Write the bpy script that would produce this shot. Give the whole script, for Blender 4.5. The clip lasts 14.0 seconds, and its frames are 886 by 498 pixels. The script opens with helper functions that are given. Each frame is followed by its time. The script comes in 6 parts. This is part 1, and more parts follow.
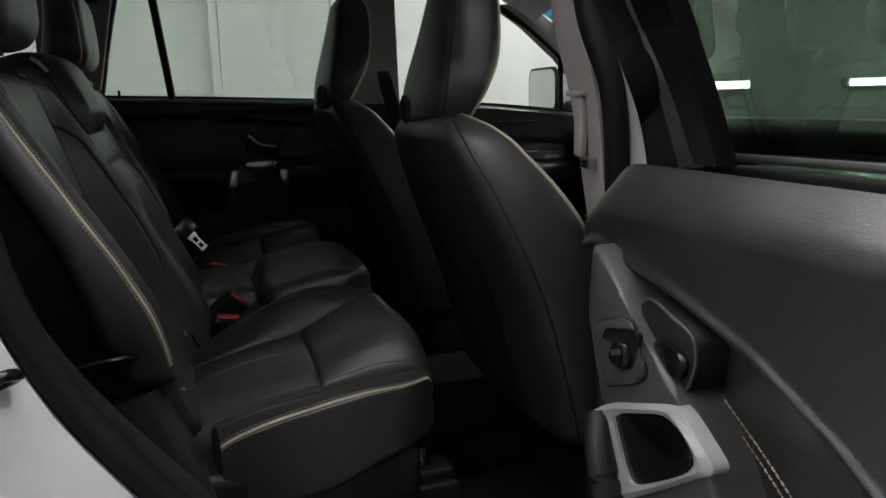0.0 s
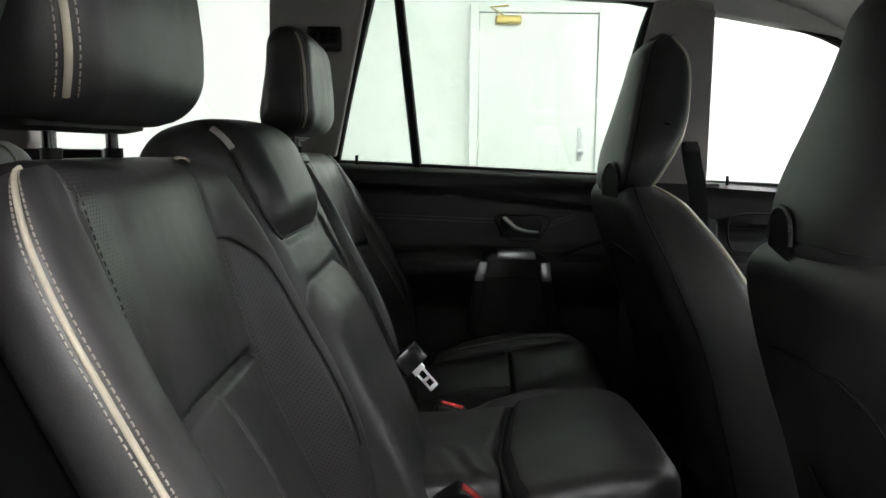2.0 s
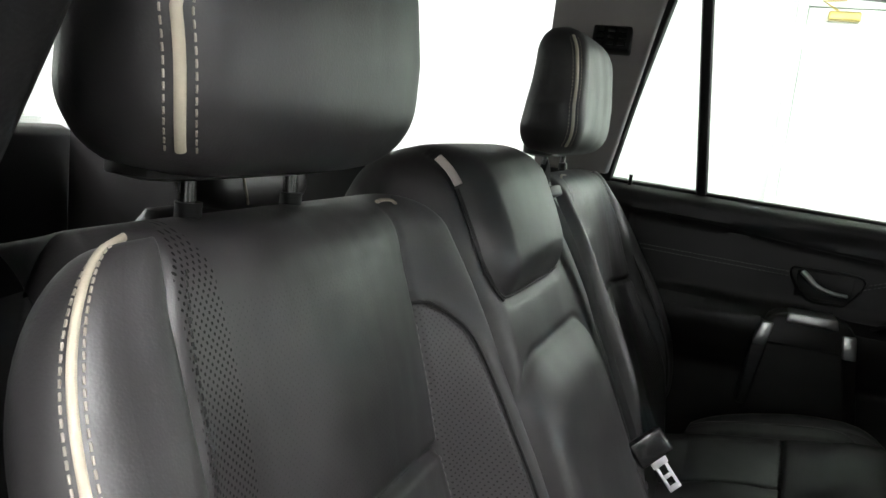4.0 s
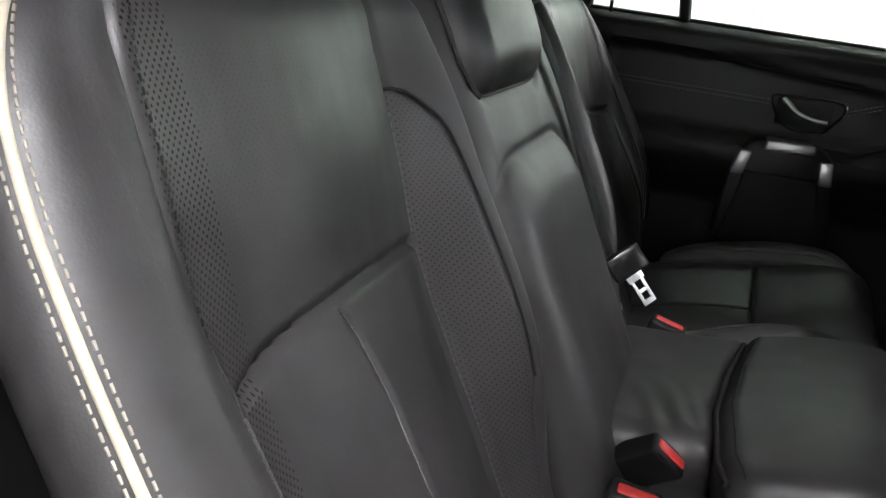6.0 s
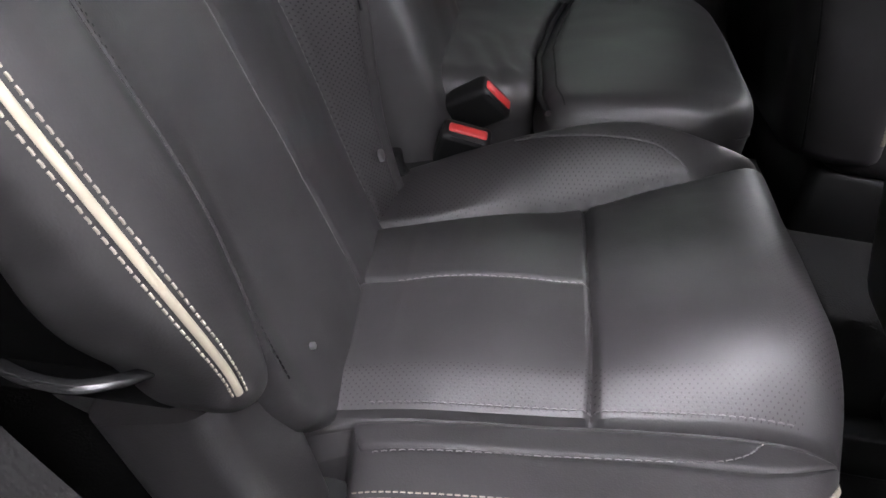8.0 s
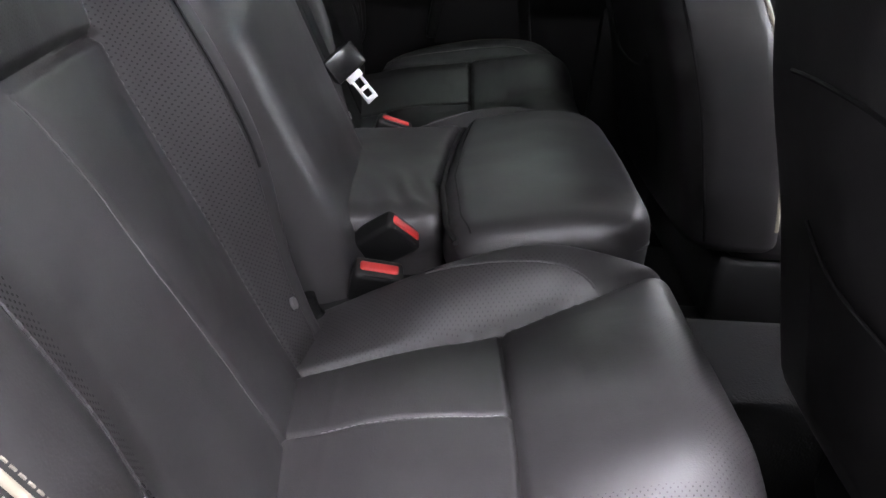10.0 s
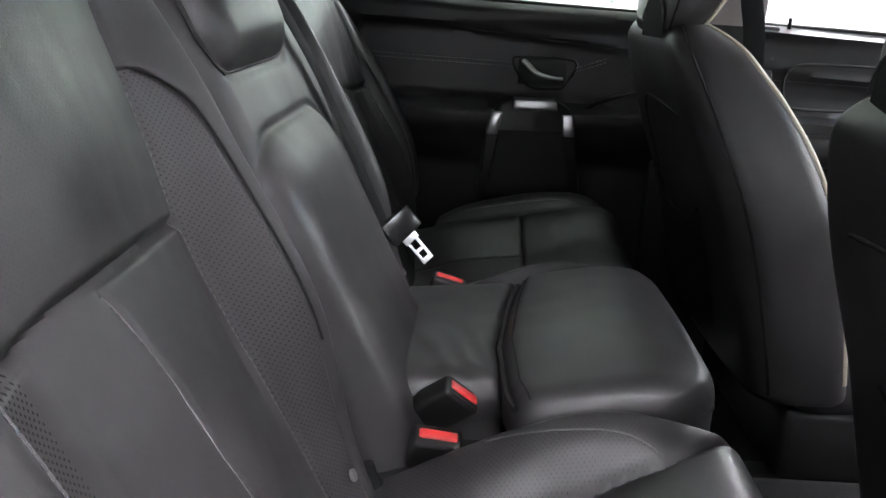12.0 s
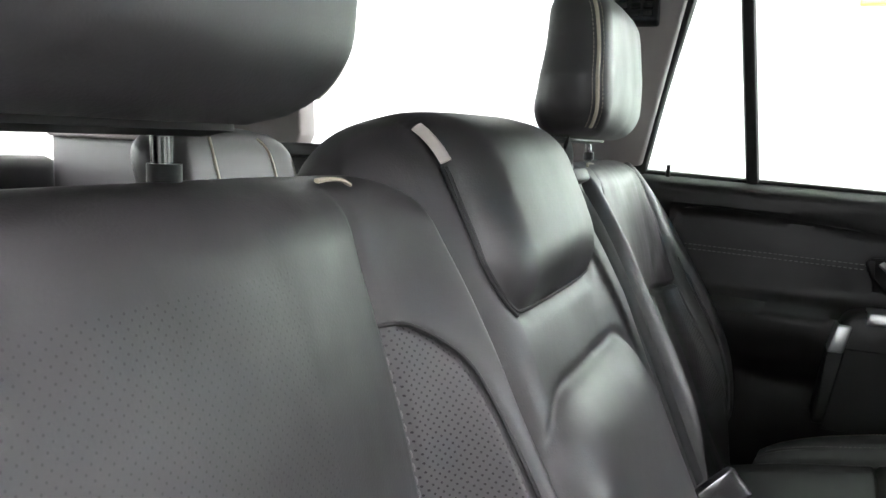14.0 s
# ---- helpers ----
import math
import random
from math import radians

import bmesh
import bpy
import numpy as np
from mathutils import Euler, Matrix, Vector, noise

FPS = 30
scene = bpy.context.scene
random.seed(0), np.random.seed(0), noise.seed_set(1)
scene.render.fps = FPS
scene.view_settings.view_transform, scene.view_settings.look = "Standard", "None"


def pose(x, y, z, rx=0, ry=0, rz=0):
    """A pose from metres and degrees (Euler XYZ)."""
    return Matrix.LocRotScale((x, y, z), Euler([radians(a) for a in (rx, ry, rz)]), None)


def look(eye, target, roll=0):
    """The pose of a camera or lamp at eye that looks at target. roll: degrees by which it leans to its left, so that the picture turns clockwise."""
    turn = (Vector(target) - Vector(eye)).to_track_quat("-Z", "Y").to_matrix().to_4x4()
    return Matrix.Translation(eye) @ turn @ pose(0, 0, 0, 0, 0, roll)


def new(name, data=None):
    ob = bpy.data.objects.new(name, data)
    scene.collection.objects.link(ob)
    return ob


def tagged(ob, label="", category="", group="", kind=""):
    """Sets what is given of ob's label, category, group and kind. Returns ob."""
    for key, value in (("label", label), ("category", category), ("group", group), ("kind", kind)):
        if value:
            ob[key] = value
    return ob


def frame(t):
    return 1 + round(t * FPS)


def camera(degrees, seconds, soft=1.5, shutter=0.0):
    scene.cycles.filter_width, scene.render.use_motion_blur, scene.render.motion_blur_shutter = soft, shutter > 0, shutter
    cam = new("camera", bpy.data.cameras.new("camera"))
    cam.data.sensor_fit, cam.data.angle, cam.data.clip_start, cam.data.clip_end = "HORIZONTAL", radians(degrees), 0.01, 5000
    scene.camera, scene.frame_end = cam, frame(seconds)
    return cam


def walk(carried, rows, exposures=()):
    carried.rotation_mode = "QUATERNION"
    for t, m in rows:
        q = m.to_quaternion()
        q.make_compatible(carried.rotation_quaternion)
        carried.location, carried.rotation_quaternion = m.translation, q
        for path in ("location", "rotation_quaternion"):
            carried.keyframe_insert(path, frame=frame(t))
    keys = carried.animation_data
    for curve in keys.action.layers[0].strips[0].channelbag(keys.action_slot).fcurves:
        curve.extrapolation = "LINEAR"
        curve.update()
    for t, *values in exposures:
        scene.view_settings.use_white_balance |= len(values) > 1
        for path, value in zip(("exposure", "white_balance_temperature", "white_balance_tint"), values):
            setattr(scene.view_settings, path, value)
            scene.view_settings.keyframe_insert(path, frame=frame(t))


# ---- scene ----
from mathutils.bvhtree import BVHTree

cam = camera(59.0, 14.0)
PATH = [
    (0, (-0.118, -1.656, 1.105), (0.464, 0.22, 0.731), -1.6),
    (0.5, (-0.159, -1.556, 1.108), (0.396, 0.327, 0.73), -1.2),
    (1, (-0.152, -1.42, 1.135), (0.324, 0.495, 0.805), -0.2),
    (1.5, (-0.115, -1.257, 1.151), (0.012, 0.725, 0.908), 1.1),
    (2, (-0.099, -1.081, 1.17), (-0.108, 0.903, 0.917), 0.6),
    (2.5, (-0.077, -0.957, 1.185), (-0.33, 1.0, 0.857), 4.1),
    (3, (-0.091, -0.878, 1.216), (-0.594, 1.027, 0.872), 5.6),
    (3.2, (-0.095, -0.877, 1.23), (-0.71, 1.0, 0.912), 5.7),
    (5.3, (-0.1, -0.865, 1.205), (-0.792, 0.947, 0.719), 5.5),
    (5.5, (-0.1, -0.859, 1.191), (-0.764, 0.943, 0.633), 5.7),
    (6, (-0.095, -0.864, 1.164), (-0.661, 0.94, 0.511), 5.9),
    (6.5, (-0.086, -0.874, 1.143), (-0.652, 0.883, 0.374), 5.7),
    (7, (-0.078, -0.889, 1.115), (-0.488, 0.83, 0.178), 5.8),
    (7.5, (-0.08, -0.899, 1.098), (-0.3, 0.74, -0.026), 7.2),
    (8, (-0.071, -0.905, 1.079), (-0.125, 0.721, -0.084), 8.2),
    (8.5, (-0.059, -0.908, 1.073), (0.0, 0.704, -0.108), 7.8),
    (9, (-0.055, -0.904, 1.078), (0.07, 0.709, -0.097), 7.3),
    (9.2, (-0.055, -0.901, 1.089), (0.056, 0.78, 0.011), 6.0),
    (11.3, (-0.067, -0.878, 1.128), (-0.002, 0.956, 0.334), 3.8),
    (11.5, (-0.068, -0.881, 1.134), (-0.026, 0.988, 0.423), 3.5),
    (12, (-0.072, -0.882, 1.144), (-0.12, 1.015, 0.514), 2.3),
    (12.5, (-0.071, -0.88, 1.147), (-0.152, 1.036, 0.579), 1.7),
    (13, (-0.082, -0.865, 1.154), (-0.273, 1.058, 0.638), 0.6),
    (13.5, (-0.113, -0.804, 1.168), (-0.348, 1.151, 0.819), -0.6),
    (14, (-0.135, -0.689, 1.184), (-0.898, 1.138, 0.903), 2.4),
]
EXPOSURES = [(0.0, -0.2, 6500, 13), (0.5, 0.5, 6500, 13), (1.0, 1.2, 6500, 13), (1.5, 1.2, 6450, 13), (2.0, 1.35, 6500, 11), (3.0, 1.8, 6500, 11), (5.5, 2.25, 6450, 14), (7.0, 2.15, 6350, 17), (8.0, 2.2, 6250, 20), (9.0, 2.35, 6150, 22), (11.5, 2.4, 6250, 18), (12.3, 2.75, 6250, 18), (13.0, 2.9, 6300, 17), (14.0, 3.2, 6350, 15)]
walk(cam, [(t, look(eye, target, roll)) for t, eye, target, roll in PATH], EXPOSURES)

# ---- world and light ----
world = bpy.data.worlds.new("world")
scene.world = world
world.use_nodes = True
world.node_tree.nodes["Background"].inputs["Color"].default_value = (0.8, 0.9, 0.82, 1)
world.node_tree.nodes["Background"].inputs["Strength"].default_value = 0.15


# ---- materials ----
def material(name, colour, rough=0.5, metal=0.0, grain=0.0, grain_size=0.001, mottle=0.0, mottle_size=0.05, coat=0.0, spec=0.5, crease=0.0):
    """A surface with fine bump (grain) and slow colour and gloss changes (mottle)."""
    m = bpy.data.materials.new(name)
    m.use_nodes = True
    nt = m.node_tree
    b = nt.nodes["Principled BSDF"]
    b.inputs["Base Color"].default_value = (*colour, 1)
    b.inputs["Roughness"].default_value = rough
    b.inputs["Metallic"].default_value = metal
    b.inputs["Coat Weight"].default_value = coat
    b.inputs["Specular IOR Level"].default_value = spec
    tc = nt.nodes.new("ShaderNodeTexCoord")
    if grain:
        v = nt.nodes.new("ShaderNodeTexVoronoi")
        v.inputs["Scale"].default_value = 1 / grain_size
        v.feature = "SMOOTH_F1"
        nt.links.new(tc.outputs["Object"], v.inputs["Vector"])
        bump = nt.nodes.new("ShaderNodeBump")
        bump.inputs["Strength"].default_value = grain
        bump.inputs["Distance"].default_value = grain_size * 0.25
        nt.links.new(v.outputs["Distance"], bump.inputs["Height"])
        nt.links.new(bump.outputs["Normal"], b.inputs["Normal"])
        if crease:
            folds = nt.nodes.new("ShaderNodeTexNoise")
            folds.inputs["Scale"].default_value = 38
            folds.inputs["Detail"].default_value = 3
            folds.inputs["Distortion"].default_value = 1.2
            nt.links.new(tc.outputs["Object"], folds.inputs["Vector"])
            soft = nt.nodes.new("ShaderNodeBump")
            soft.inputs["Strength"].default_value = crease
            soft.inputs["Distance"].default_value = 0.003
            nt.links.new(folds.outputs["Fac"], soft.inputs["Height"])
            nt.links.new(soft.outputs["Normal"], bump.inputs["Normal"])
    if mottle:
        n = nt.nodes.new("ShaderNodeTexNoise")
        n.inputs["Scale"].default_value = 1 / mottle_size
        n.inputs["Detail"].default_value = 5
        nt.links.new(tc.outputs["Object"], n.inputs["Vector"])
        mix = nt.nodes.new("ShaderNodeMix")
        mix.data_type = "RGBA"
        mix.inputs["A"].default_value = (*[c * (1 - mottle) for c in colour], 1)
        mix.inputs["B"].default_value = (*[min(1, c * (1 + mottle)) for c in colour], 1)
        nt.links.new(n.outputs["Fac"], mix.inputs["Factor"])
        nt.links.new(mix.outputs["Result"], b.inputs["Base Color"])
        mr = nt.nodes.new("ShaderNodeMapRange")
        mr.inputs["To Min"].default_value = max(0.03, rough - 0.12 * (mottle + 0.3))
        mr.inputs["To Max"].default_value = min(1, rough + 0.12 * (mottle + 0.3))
        nt.links.new(n.outputs["Fac"], mr.inputs["Value"])
        nt.links.new(mr.outputs["Result"], b.inputs["Roughness"])
    return m


def perforate(m, pitch=0.0050, hole=0.115, axes=(1, 2), dark=(0.013, 0.0115, 0.0115)):
    """Adds rows of small punched holes to a leather material, on two of the object's axes."""
    nt = m.node_tree
    b = nt.nodes["Principled BSDF"]
    tc = nt.nodes.new("ShaderNodeTexCoord")
    sep = nt.nodes.new("ShaderNodeSeparateXYZ")
    nt.links.new(tc.outputs["Object"], sep.inputs[0])

    def op(kind, a, c=None):
        n = nt.nodes.new("ShaderNodeMath")
        n.operation = kind
        for i, value in enumerate((a, c)):
            if value is None:
                continue
            if isinstance(value, (int, float)):
                n.inputs[i].default_value = value
            else:
                nt.links.new(value, n.inputs[i])
        return n.outputs[0]

    p = op("DIVIDE", sep.outputs[axes[0]], pitch)
    q = op("DIVIDE", sep.outputs[axes[1]], pitch)
    d = None
    for shift in (0.0, 0.5):
        pp = op("SUBTRACT", op("FRACT", op("ADD", p, shift)), 0.5)
        qq = op("SUBTRACT", op("FRACT", op("ADD", q, shift)), 0.5)
        r = op("SQRT", op("ADD", op("MULTIPLY", pp, pp), op("MULTIPLY", qq, qq)))
        d = r if d is None else op("MINIMUM", d, r)
    inside = op("LESS_THAN", d, hole)
    old = b.inputs["Base Color"].links[0].from_socket if b.inputs["Base Color"].links else None
    mix = nt.nodes.new("ShaderNodeMix")
    mix.data_type = "RGBA"
    if old:
        nt.links.new(old, mix.inputs["A"])
    else:
        mix.inputs["A"].default_value = b.inputs["Base Color"].default_value
    mix.inputs["B"].default_value = (*dark, 1)
    nt.links.new(inside, mix.inputs["Factor"])
    nt.links.new(mix.outputs["Result"], b.inputs["Base Color"])
    level = b.inputs["Specular IOR Level"].default_value
    nt.links.new(op("MULTIPLY", op("SUBTRACT", 1.0, op("MULTIPLY", inside, 1.0 - dark[0] / 0.031)), level), b.inputs["Specular IOR Level"])
    return m


def glass(name, tint, gloss_at_zero=0.04):
    """Thin car glass: tinted see-through, with a Fresnel reflection."""
    m = bpy.data.materials.new(name)
    m.use_nodes = True
    nt = m.node_tree
    nt.nodes.clear()
    out = nt.nodes.new("ShaderNodeOutputMaterial")
    tr = nt.nodes.new("ShaderNodeBsdfTransparent")
    tr.inputs["Color"].default_value = (*tint, 1)
    gl = nt.nodes.new("ShaderNodeBsdfGlossy")
    gl.inputs["Roughness"].default_value = 0.005
    lw = nt.nodes.new("ShaderNodeLayerWeight")
    lw.inputs["Blend"].default_value = 0.5
    power = nt.nodes.new("ShaderNodeMath")
    power.operation = "POWER"
    power.inputs[1].default_value = 4.0
    nt.links.new(lw.outputs["Facing"], power.inputs[0])
    ramp = nt.nodes.new("ShaderNodeMapRange")
    ramp.inputs["To Min"].default_value = gloss_at_zero * 2
    nt.links.new(power.outputs[0], ramp.inputs["Value"])
    mix = nt.nodes.new("ShaderNodeMixShader")
    nt.links.new(ramp.outputs[0], mix.inputs[0])
    nt.links.new(tr.outputs[0], mix.inputs[1])
    nt.links.new(gl.outputs[0], mix.inputs[2])
    nt.links.new(mix.outputs[0], out.inputs[0])
    return m


def glow(name, colour, strength):
    m = bpy.data.materials.new(name)
    m.use_nodes = True
    b = m.node_tree.nodes["Principled BSDF"]
    b.inputs["Emission Color"].default_value = (*colour, 1)
    b.inputs["Emission Strength"].default_value = strength
    return m


LIP = material("rolled_leather_edge", (0.040, 0.0385, 0.040), 0.5, grain=0.2, grain_size=0.0014, mottle=0.2, mottle_size=0.04, spec=0.6)
LEATHER = material("black_leather", (0.029, 0.0273, 0.0280), 0.44, grain=0.22, grain_size=0.0014, mottle=0.25, mottle_size=0.04, spec=0.6, crease=0.06)
PERF_BACK = perforate(material("perforated_leather_back", (0.031, 0.0285, 0.0295), 0.45, grain=0.2, grain_size=0.0014, mottle=0.25, mottle_size=0.04, spec=0.6, crease=0.06), hole=0.13, axes=(1, 2), dark=(0.011, 0.010, 0.010))
# Paler skin and darker holes, coloured for the light this edge catches.
PERF_EDGE = perforate(material("perforated_leather_edge", (0.034, 0.031, 0.032), 0.42, grain=0.2, grain_size=0.0014, mottle=0.25, mottle_size=0.04, spec=0.6, crease=0.06), hole=0.17, axes=(1, 2), dark=(0.006, 0.0055, 0.0055))
PERF_SEAT = perforate(material("perforated_leather_seat", (0.031, 0.0285, 0.0295), 0.48, grain=0.2, grain_size=0.0014, mottle=0.25, mottle_size=0.04, spec=0.6, crease=0.06), axes=(0, 1))
# Holes coloured fainter, where the light on the panel hardly shows them.
PERF_FAINT = perforate(material("faint_perforated_leather", (0.029, 0.0273, 0.0280), 0.40, grain=0.22, grain_size=0.0014, mottle=0.25, mottle_size=0.04, spec=0.6, crease=0.06), hole=0.10, axes=(1, 2), dark=(0.022, 0.0205, 0.021))
VINYL = material("black_vinyl", (0.016, 0.0152, 0.0155), 0.39, grain=0.3, grain_size=0.0018, mottle=0.2, mottle_size=0.06, spec=0.35)
PLASTIC = material("black_plastic", (0.011, 0.011, 0.011), 0.45, grain=0.25, grain_size=0.0012, mottle=0.2, mottle_size=0.05, spec=0.3)
DOOR_SOFT = material("soft_door_vinyl", (0.026, 0.0235, 0.0235), 0.34, grain=0.3, grain_size=0.0018, mottle=0.25, mottle_size=0.08, spec=0.7)
PLATE_GREY = material("grained_grey_plastic", (0.068, 0.064, 0.063), 0.36, grain=0.4, grain_size=0.0014, mottle=0.15, mottle_size=0.03)
GLOSS_BLACK = material("gloss_black_plastic", (0.01, 0.01, 0.01), 0.22, mottle=0.2)
CREAM = material("cream_piping", (0.44, 0.395, 0.305), 0.5, grain=0.3, grain_size=0.001, mottle=0.15, mottle_size=0.01)
THREAD = material("cream_thread", (0.34, 0.31, 0.255), 0.7, mottle=0.1)
GREY_THREAD = material("grey_thread", (0.075, 0.072, 0.072), 0.7, mottle=0.1)
SEAM_THREAD = material("pale_grey_thread", (0.12, 0.115, 0.115), 0.7, mottle=0.1)
TAG = material("pale_pull_strap", (0.66, 0.60, 0.57), 0.5, mottle=0.1)
# For seams, and for dark pieces that stand for shade in hollows.
SEAM_SHADE = material("dark_seam_and_shade", (0.006, 0.006, 0.006), 0.7, mottle=0.1)
SILVER = material("silver_paint", (0.60, 0.60, 0.61), 0.34, metal=0.4, mottle=0.06, mottle_size=0.02)
CHROME = material("satin_metal", (0.62, 0.62, 0.63), 0.3, metal=1.0, mottle=0.08, mottle_size=0.01)
DARK_STEEL = material("dark_steel", (0.12, 0.12, 0.12), 0.25, metal=1.0, mottle=0.1)
STEEL = material("polished_steel", (0.8, 0.8, 0.8), 0.38, metal=1.0, mottle=0.05)
RED = material("red_plastic", (0.5, 0.03, 0.027), 0.4, mottle=0.1, mottle_size=0.01)
WEBBING = material("belt_webbing", (0.012, 0.012, 0.012), 0.85, grain=0.5, grain_size=0.0012, mottle=0.2, spec=0.15)
CARPET = material("black_carpet", (0.0075, 0.007, 0.007), 0.95, grain=0.9, grain_size=0.003, mottle=0.4, mottle_size=0.02)
RUBBER = material("black_rubber", (0.009, 0.009, 0.009), 0.6, mottle=0.2, spec=0.25)
FRAME_BLACK = material("matt_black_frame", (0.004, 0.004, 0.004), 0.6, mottle=0.2, spec=0.1)
WHITE_PAINT = material("white_car_paint", (0.78, 0.79, 0.79), 0.25, coat=0.6, mottle=0.03, mottle_size=0.1)
PILLAR_TRIM = material("warm_grey_trim", (0.27, 0.245, 0.24), 0.7, grain=0.25, grain_size=0.0015, mottle=0.08, mottle_size=0.08)
# Copy of the pillar trim, paler for the light on the near pillar.
LIT_TRIM = material("lit_grey_trim", (0.40, 0.365, 0.36), 0.65, grain=0.25, grain_size=0.0015, mottle=0.08, mottle_size=0.08)
HEADLINER = material("grey_headliner", (0.62, 0.61, 0.59), 0.95, grain=0.5, grain_size=0.002, mottle=0.1, mottle_size=0.05)
WALL = material("white_wall_paint", (0.8, 0.82, 0.79), 0.7, grain=0.1, grain_size=0.004, mottle=0.04, mottle_size=0.4)
# Grey of the unseen south wall, set to cut its bounce into the car.
GREY_WALL = material("grey_bounce_cut", (0.30, 0.31, 0.30), 0.7, grain=0.1, grain_size=0.004, mottle=0.06, mottle_size=0.4)
CONCRETE = material("grey_concrete", (0.24, 0.24, 0.235), 0.6, grain=0.2, grain_size=0.004, mottle=0.2, mottle_size=0.3)
DOOR_PAINT = material("white_door_paint", (0.78, 0.8, 0.77), 0.45, mottle=0.04, mottle_size=0.3)
BRASS = material("brass", (0.55, 0.42, 0.14), 0.35, metal=1.0, mottle=0.1)
WOOD = material("dark_walnut", (0.028, 0.010, 0.007), 0.25, coat=0.5, mottle=0.4, mottle_size=0.03)
CLEAR = glass("clear_glass", (0.93, 0.97, 0.94))
GREEN_GLASS = glass("pale_green_glass", (0.70, 0.80, 0.73))
TINTED = glass("tinted_glass", (0.08, 0.115, 0.085))
BLUE_BAND = glass("blue_shade_band", (0.08, 0.35, 0.6))
MIRROR = material("mirror_glass", (0.85, 0.87, 0.86), 0.02, metal=1.0)
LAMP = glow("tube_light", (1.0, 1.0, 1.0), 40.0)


# ---- mesh helpers ----
def part(name, bm, mat, parent=None, label="", smooth=True):
    """Links a bmesh as one mesh object, under a thing or a part."""
    me = bpy.data.meshes.new(name)
    bmesh.ops.recalc_face_normals(bm, faces=bm.faces)
    bm.to_mesh(me)
    bm.free()
    for one in mat if isinstance(mat, (list, tuple)) else (mat,):
        me.materials.append(one)
    if smooth:
        me.polygons.foreach_set("use_smooth", [True] * len(me.polygons))
        me.set_sharp_from_angle(angle=radians(45))
    ob = new(name, me)
    if parent:
        ob.parent = parent
    if label:
        tagged(ob, label)
    return ob


def thing(name, label, category, group="", kind="", at=(0, 0, 0)):
    ob = new(name)
    ob.location = at
    ob.empty_display_size = 0.05
    return tagged(ob, label, category, group, kind)


def box_into(bm, x0, x1, y0, y1, z0, z1, bevel=0.0, m=None, segments=2):
    made = bmesh.ops.create_cube(bm, size=1, matrix=Matrix.LocRotScale(((x0 + x1) / 2, (y0 + y1) / 2, (z0 + z1) / 2), None, (x1 - x0, y1 - y0, z1 - z0)))
    verts = made["verts"]
    if bevel:
        edges = list({e for v in verts for e in v.link_edges})
        verts = [v for v in bmesh.ops.bevel(bm, geom=edges, offset=bevel, segments=segments, profile=0.5, affect="EDGES")["verts"]]
        verts = list({v for v in verts})
    if m is not None:
        bmesh.ops.transform(bm, matrix=m, verts=verts)
    return verts


def box(x0, x1, y0, y1, z0, z1, bevel=0.0, m=None, segments=2):
    bm = bmesh.new()
    box_into(bm, x0, x1, y0, y1, z0, z1, bevel, None, segments)
    if m is not None:
        bmesh.ops.transform(bm, matrix=m, verts=bm.verts)
    return bm


def smoothed(points, n):
    """n points along a Catmull-Rom curve through the given ones."""
    p = [Vector(q) for q in points]
    p = [2 * p[0] - p[1]] + p + [2 * p[-1] - p[-2]]
    spans = len(p) - 3
    out = []
    for i in range(n):
        u = i / (n - 1) * spans
        k = min(int(u), spans - 1)
        f = u - k
        a, b, c, d = p[k:k + 4]
        out.append(0.5 * (2 * b + (c - a) * f + (2 * a - 5 * b + 4 * c - d) * f * f + (3 * b - a - 3 * c + d) * f ** 3))
    return out


def table(rows, z):
    """Piecewise linear look-up of rows of (z, value)."""
    return float(np.interp(z, [r[0] for r in rows], [r[1] for r in rows]))


def curve_table(rows):
    """Smooth look-up: the piecewise linear one, averaged over a short stretch."""
    lo, hi = rows[0][0], rows[-1][0]
    w = (hi - lo) / 14
    zs = [r[0] for r in rows]
    vs = [r[1] for r in rows]

    def f(z):
        q = np.clip(np.linspace(z - w, z + w, 9), lo, hi)
        # keep the ends' slope
        v = np.interp(q, zs, vs)
        return float(v.mean())
    return f


def tube_into(bm, path, radius, sides=8, flat=1.0, up=None, closed=False):
    """Sweeps a round (or flattened) section along a path."""
    rings = []
    n = len(path)
    for i, p in enumerate(path):
        a = path[(i - 1) % n] if closed else path[max(0, i - 1)]
        b = path[(i + 1) % n] if closed else path[min(n - 1, i + 1)]
        t = (Vector(b) - Vector(a)).normalized()
        ref = Vector(up[i] if isinstance(up, list) else up) if up is not None else (Vector((0, 0, 1)) if abs(t.z) < 0.9 else Vector((1, 0, 0)))
        side = t.cross(ref).normalized()
        nrm = side.cross(t).normalized()
        r = radius[i] if isinstance(radius, list) else radius
        rings.append([bm.verts.new(Vector(p) + side * (math.cos(k / sides * math.tau) * r) + nrm * (math.sin(k / sides * math.tau) * r * flat)) for k in range(sides)])
    bridge(bm, rings, closed)
    if not closed:
        bm.faces.new(rings[0])
        bm.faces.new(rings[-1])


def bridge(bm, rings, closed=False, index=None):
    count = len(rings[0])
    pairs = list(zip(rings, rings[1:])) + ([(rings[-1], rings[0])] if closed else [])
    for i, (a, b) in enumerate(pairs):
        for k in range(count):
            f = bm.faces.new((a[k], a[(k + 1) % count], b[(k + 1) % count], b[k]))
            if index:
                f.material_index = index(i, k)


def tube(path, radius, sides=8, flat=1.0, up=None, closed=False):
    bm = bmesh.new()
    tube_into(bm, path, radius, sides, flat, up, closed)
    return bm


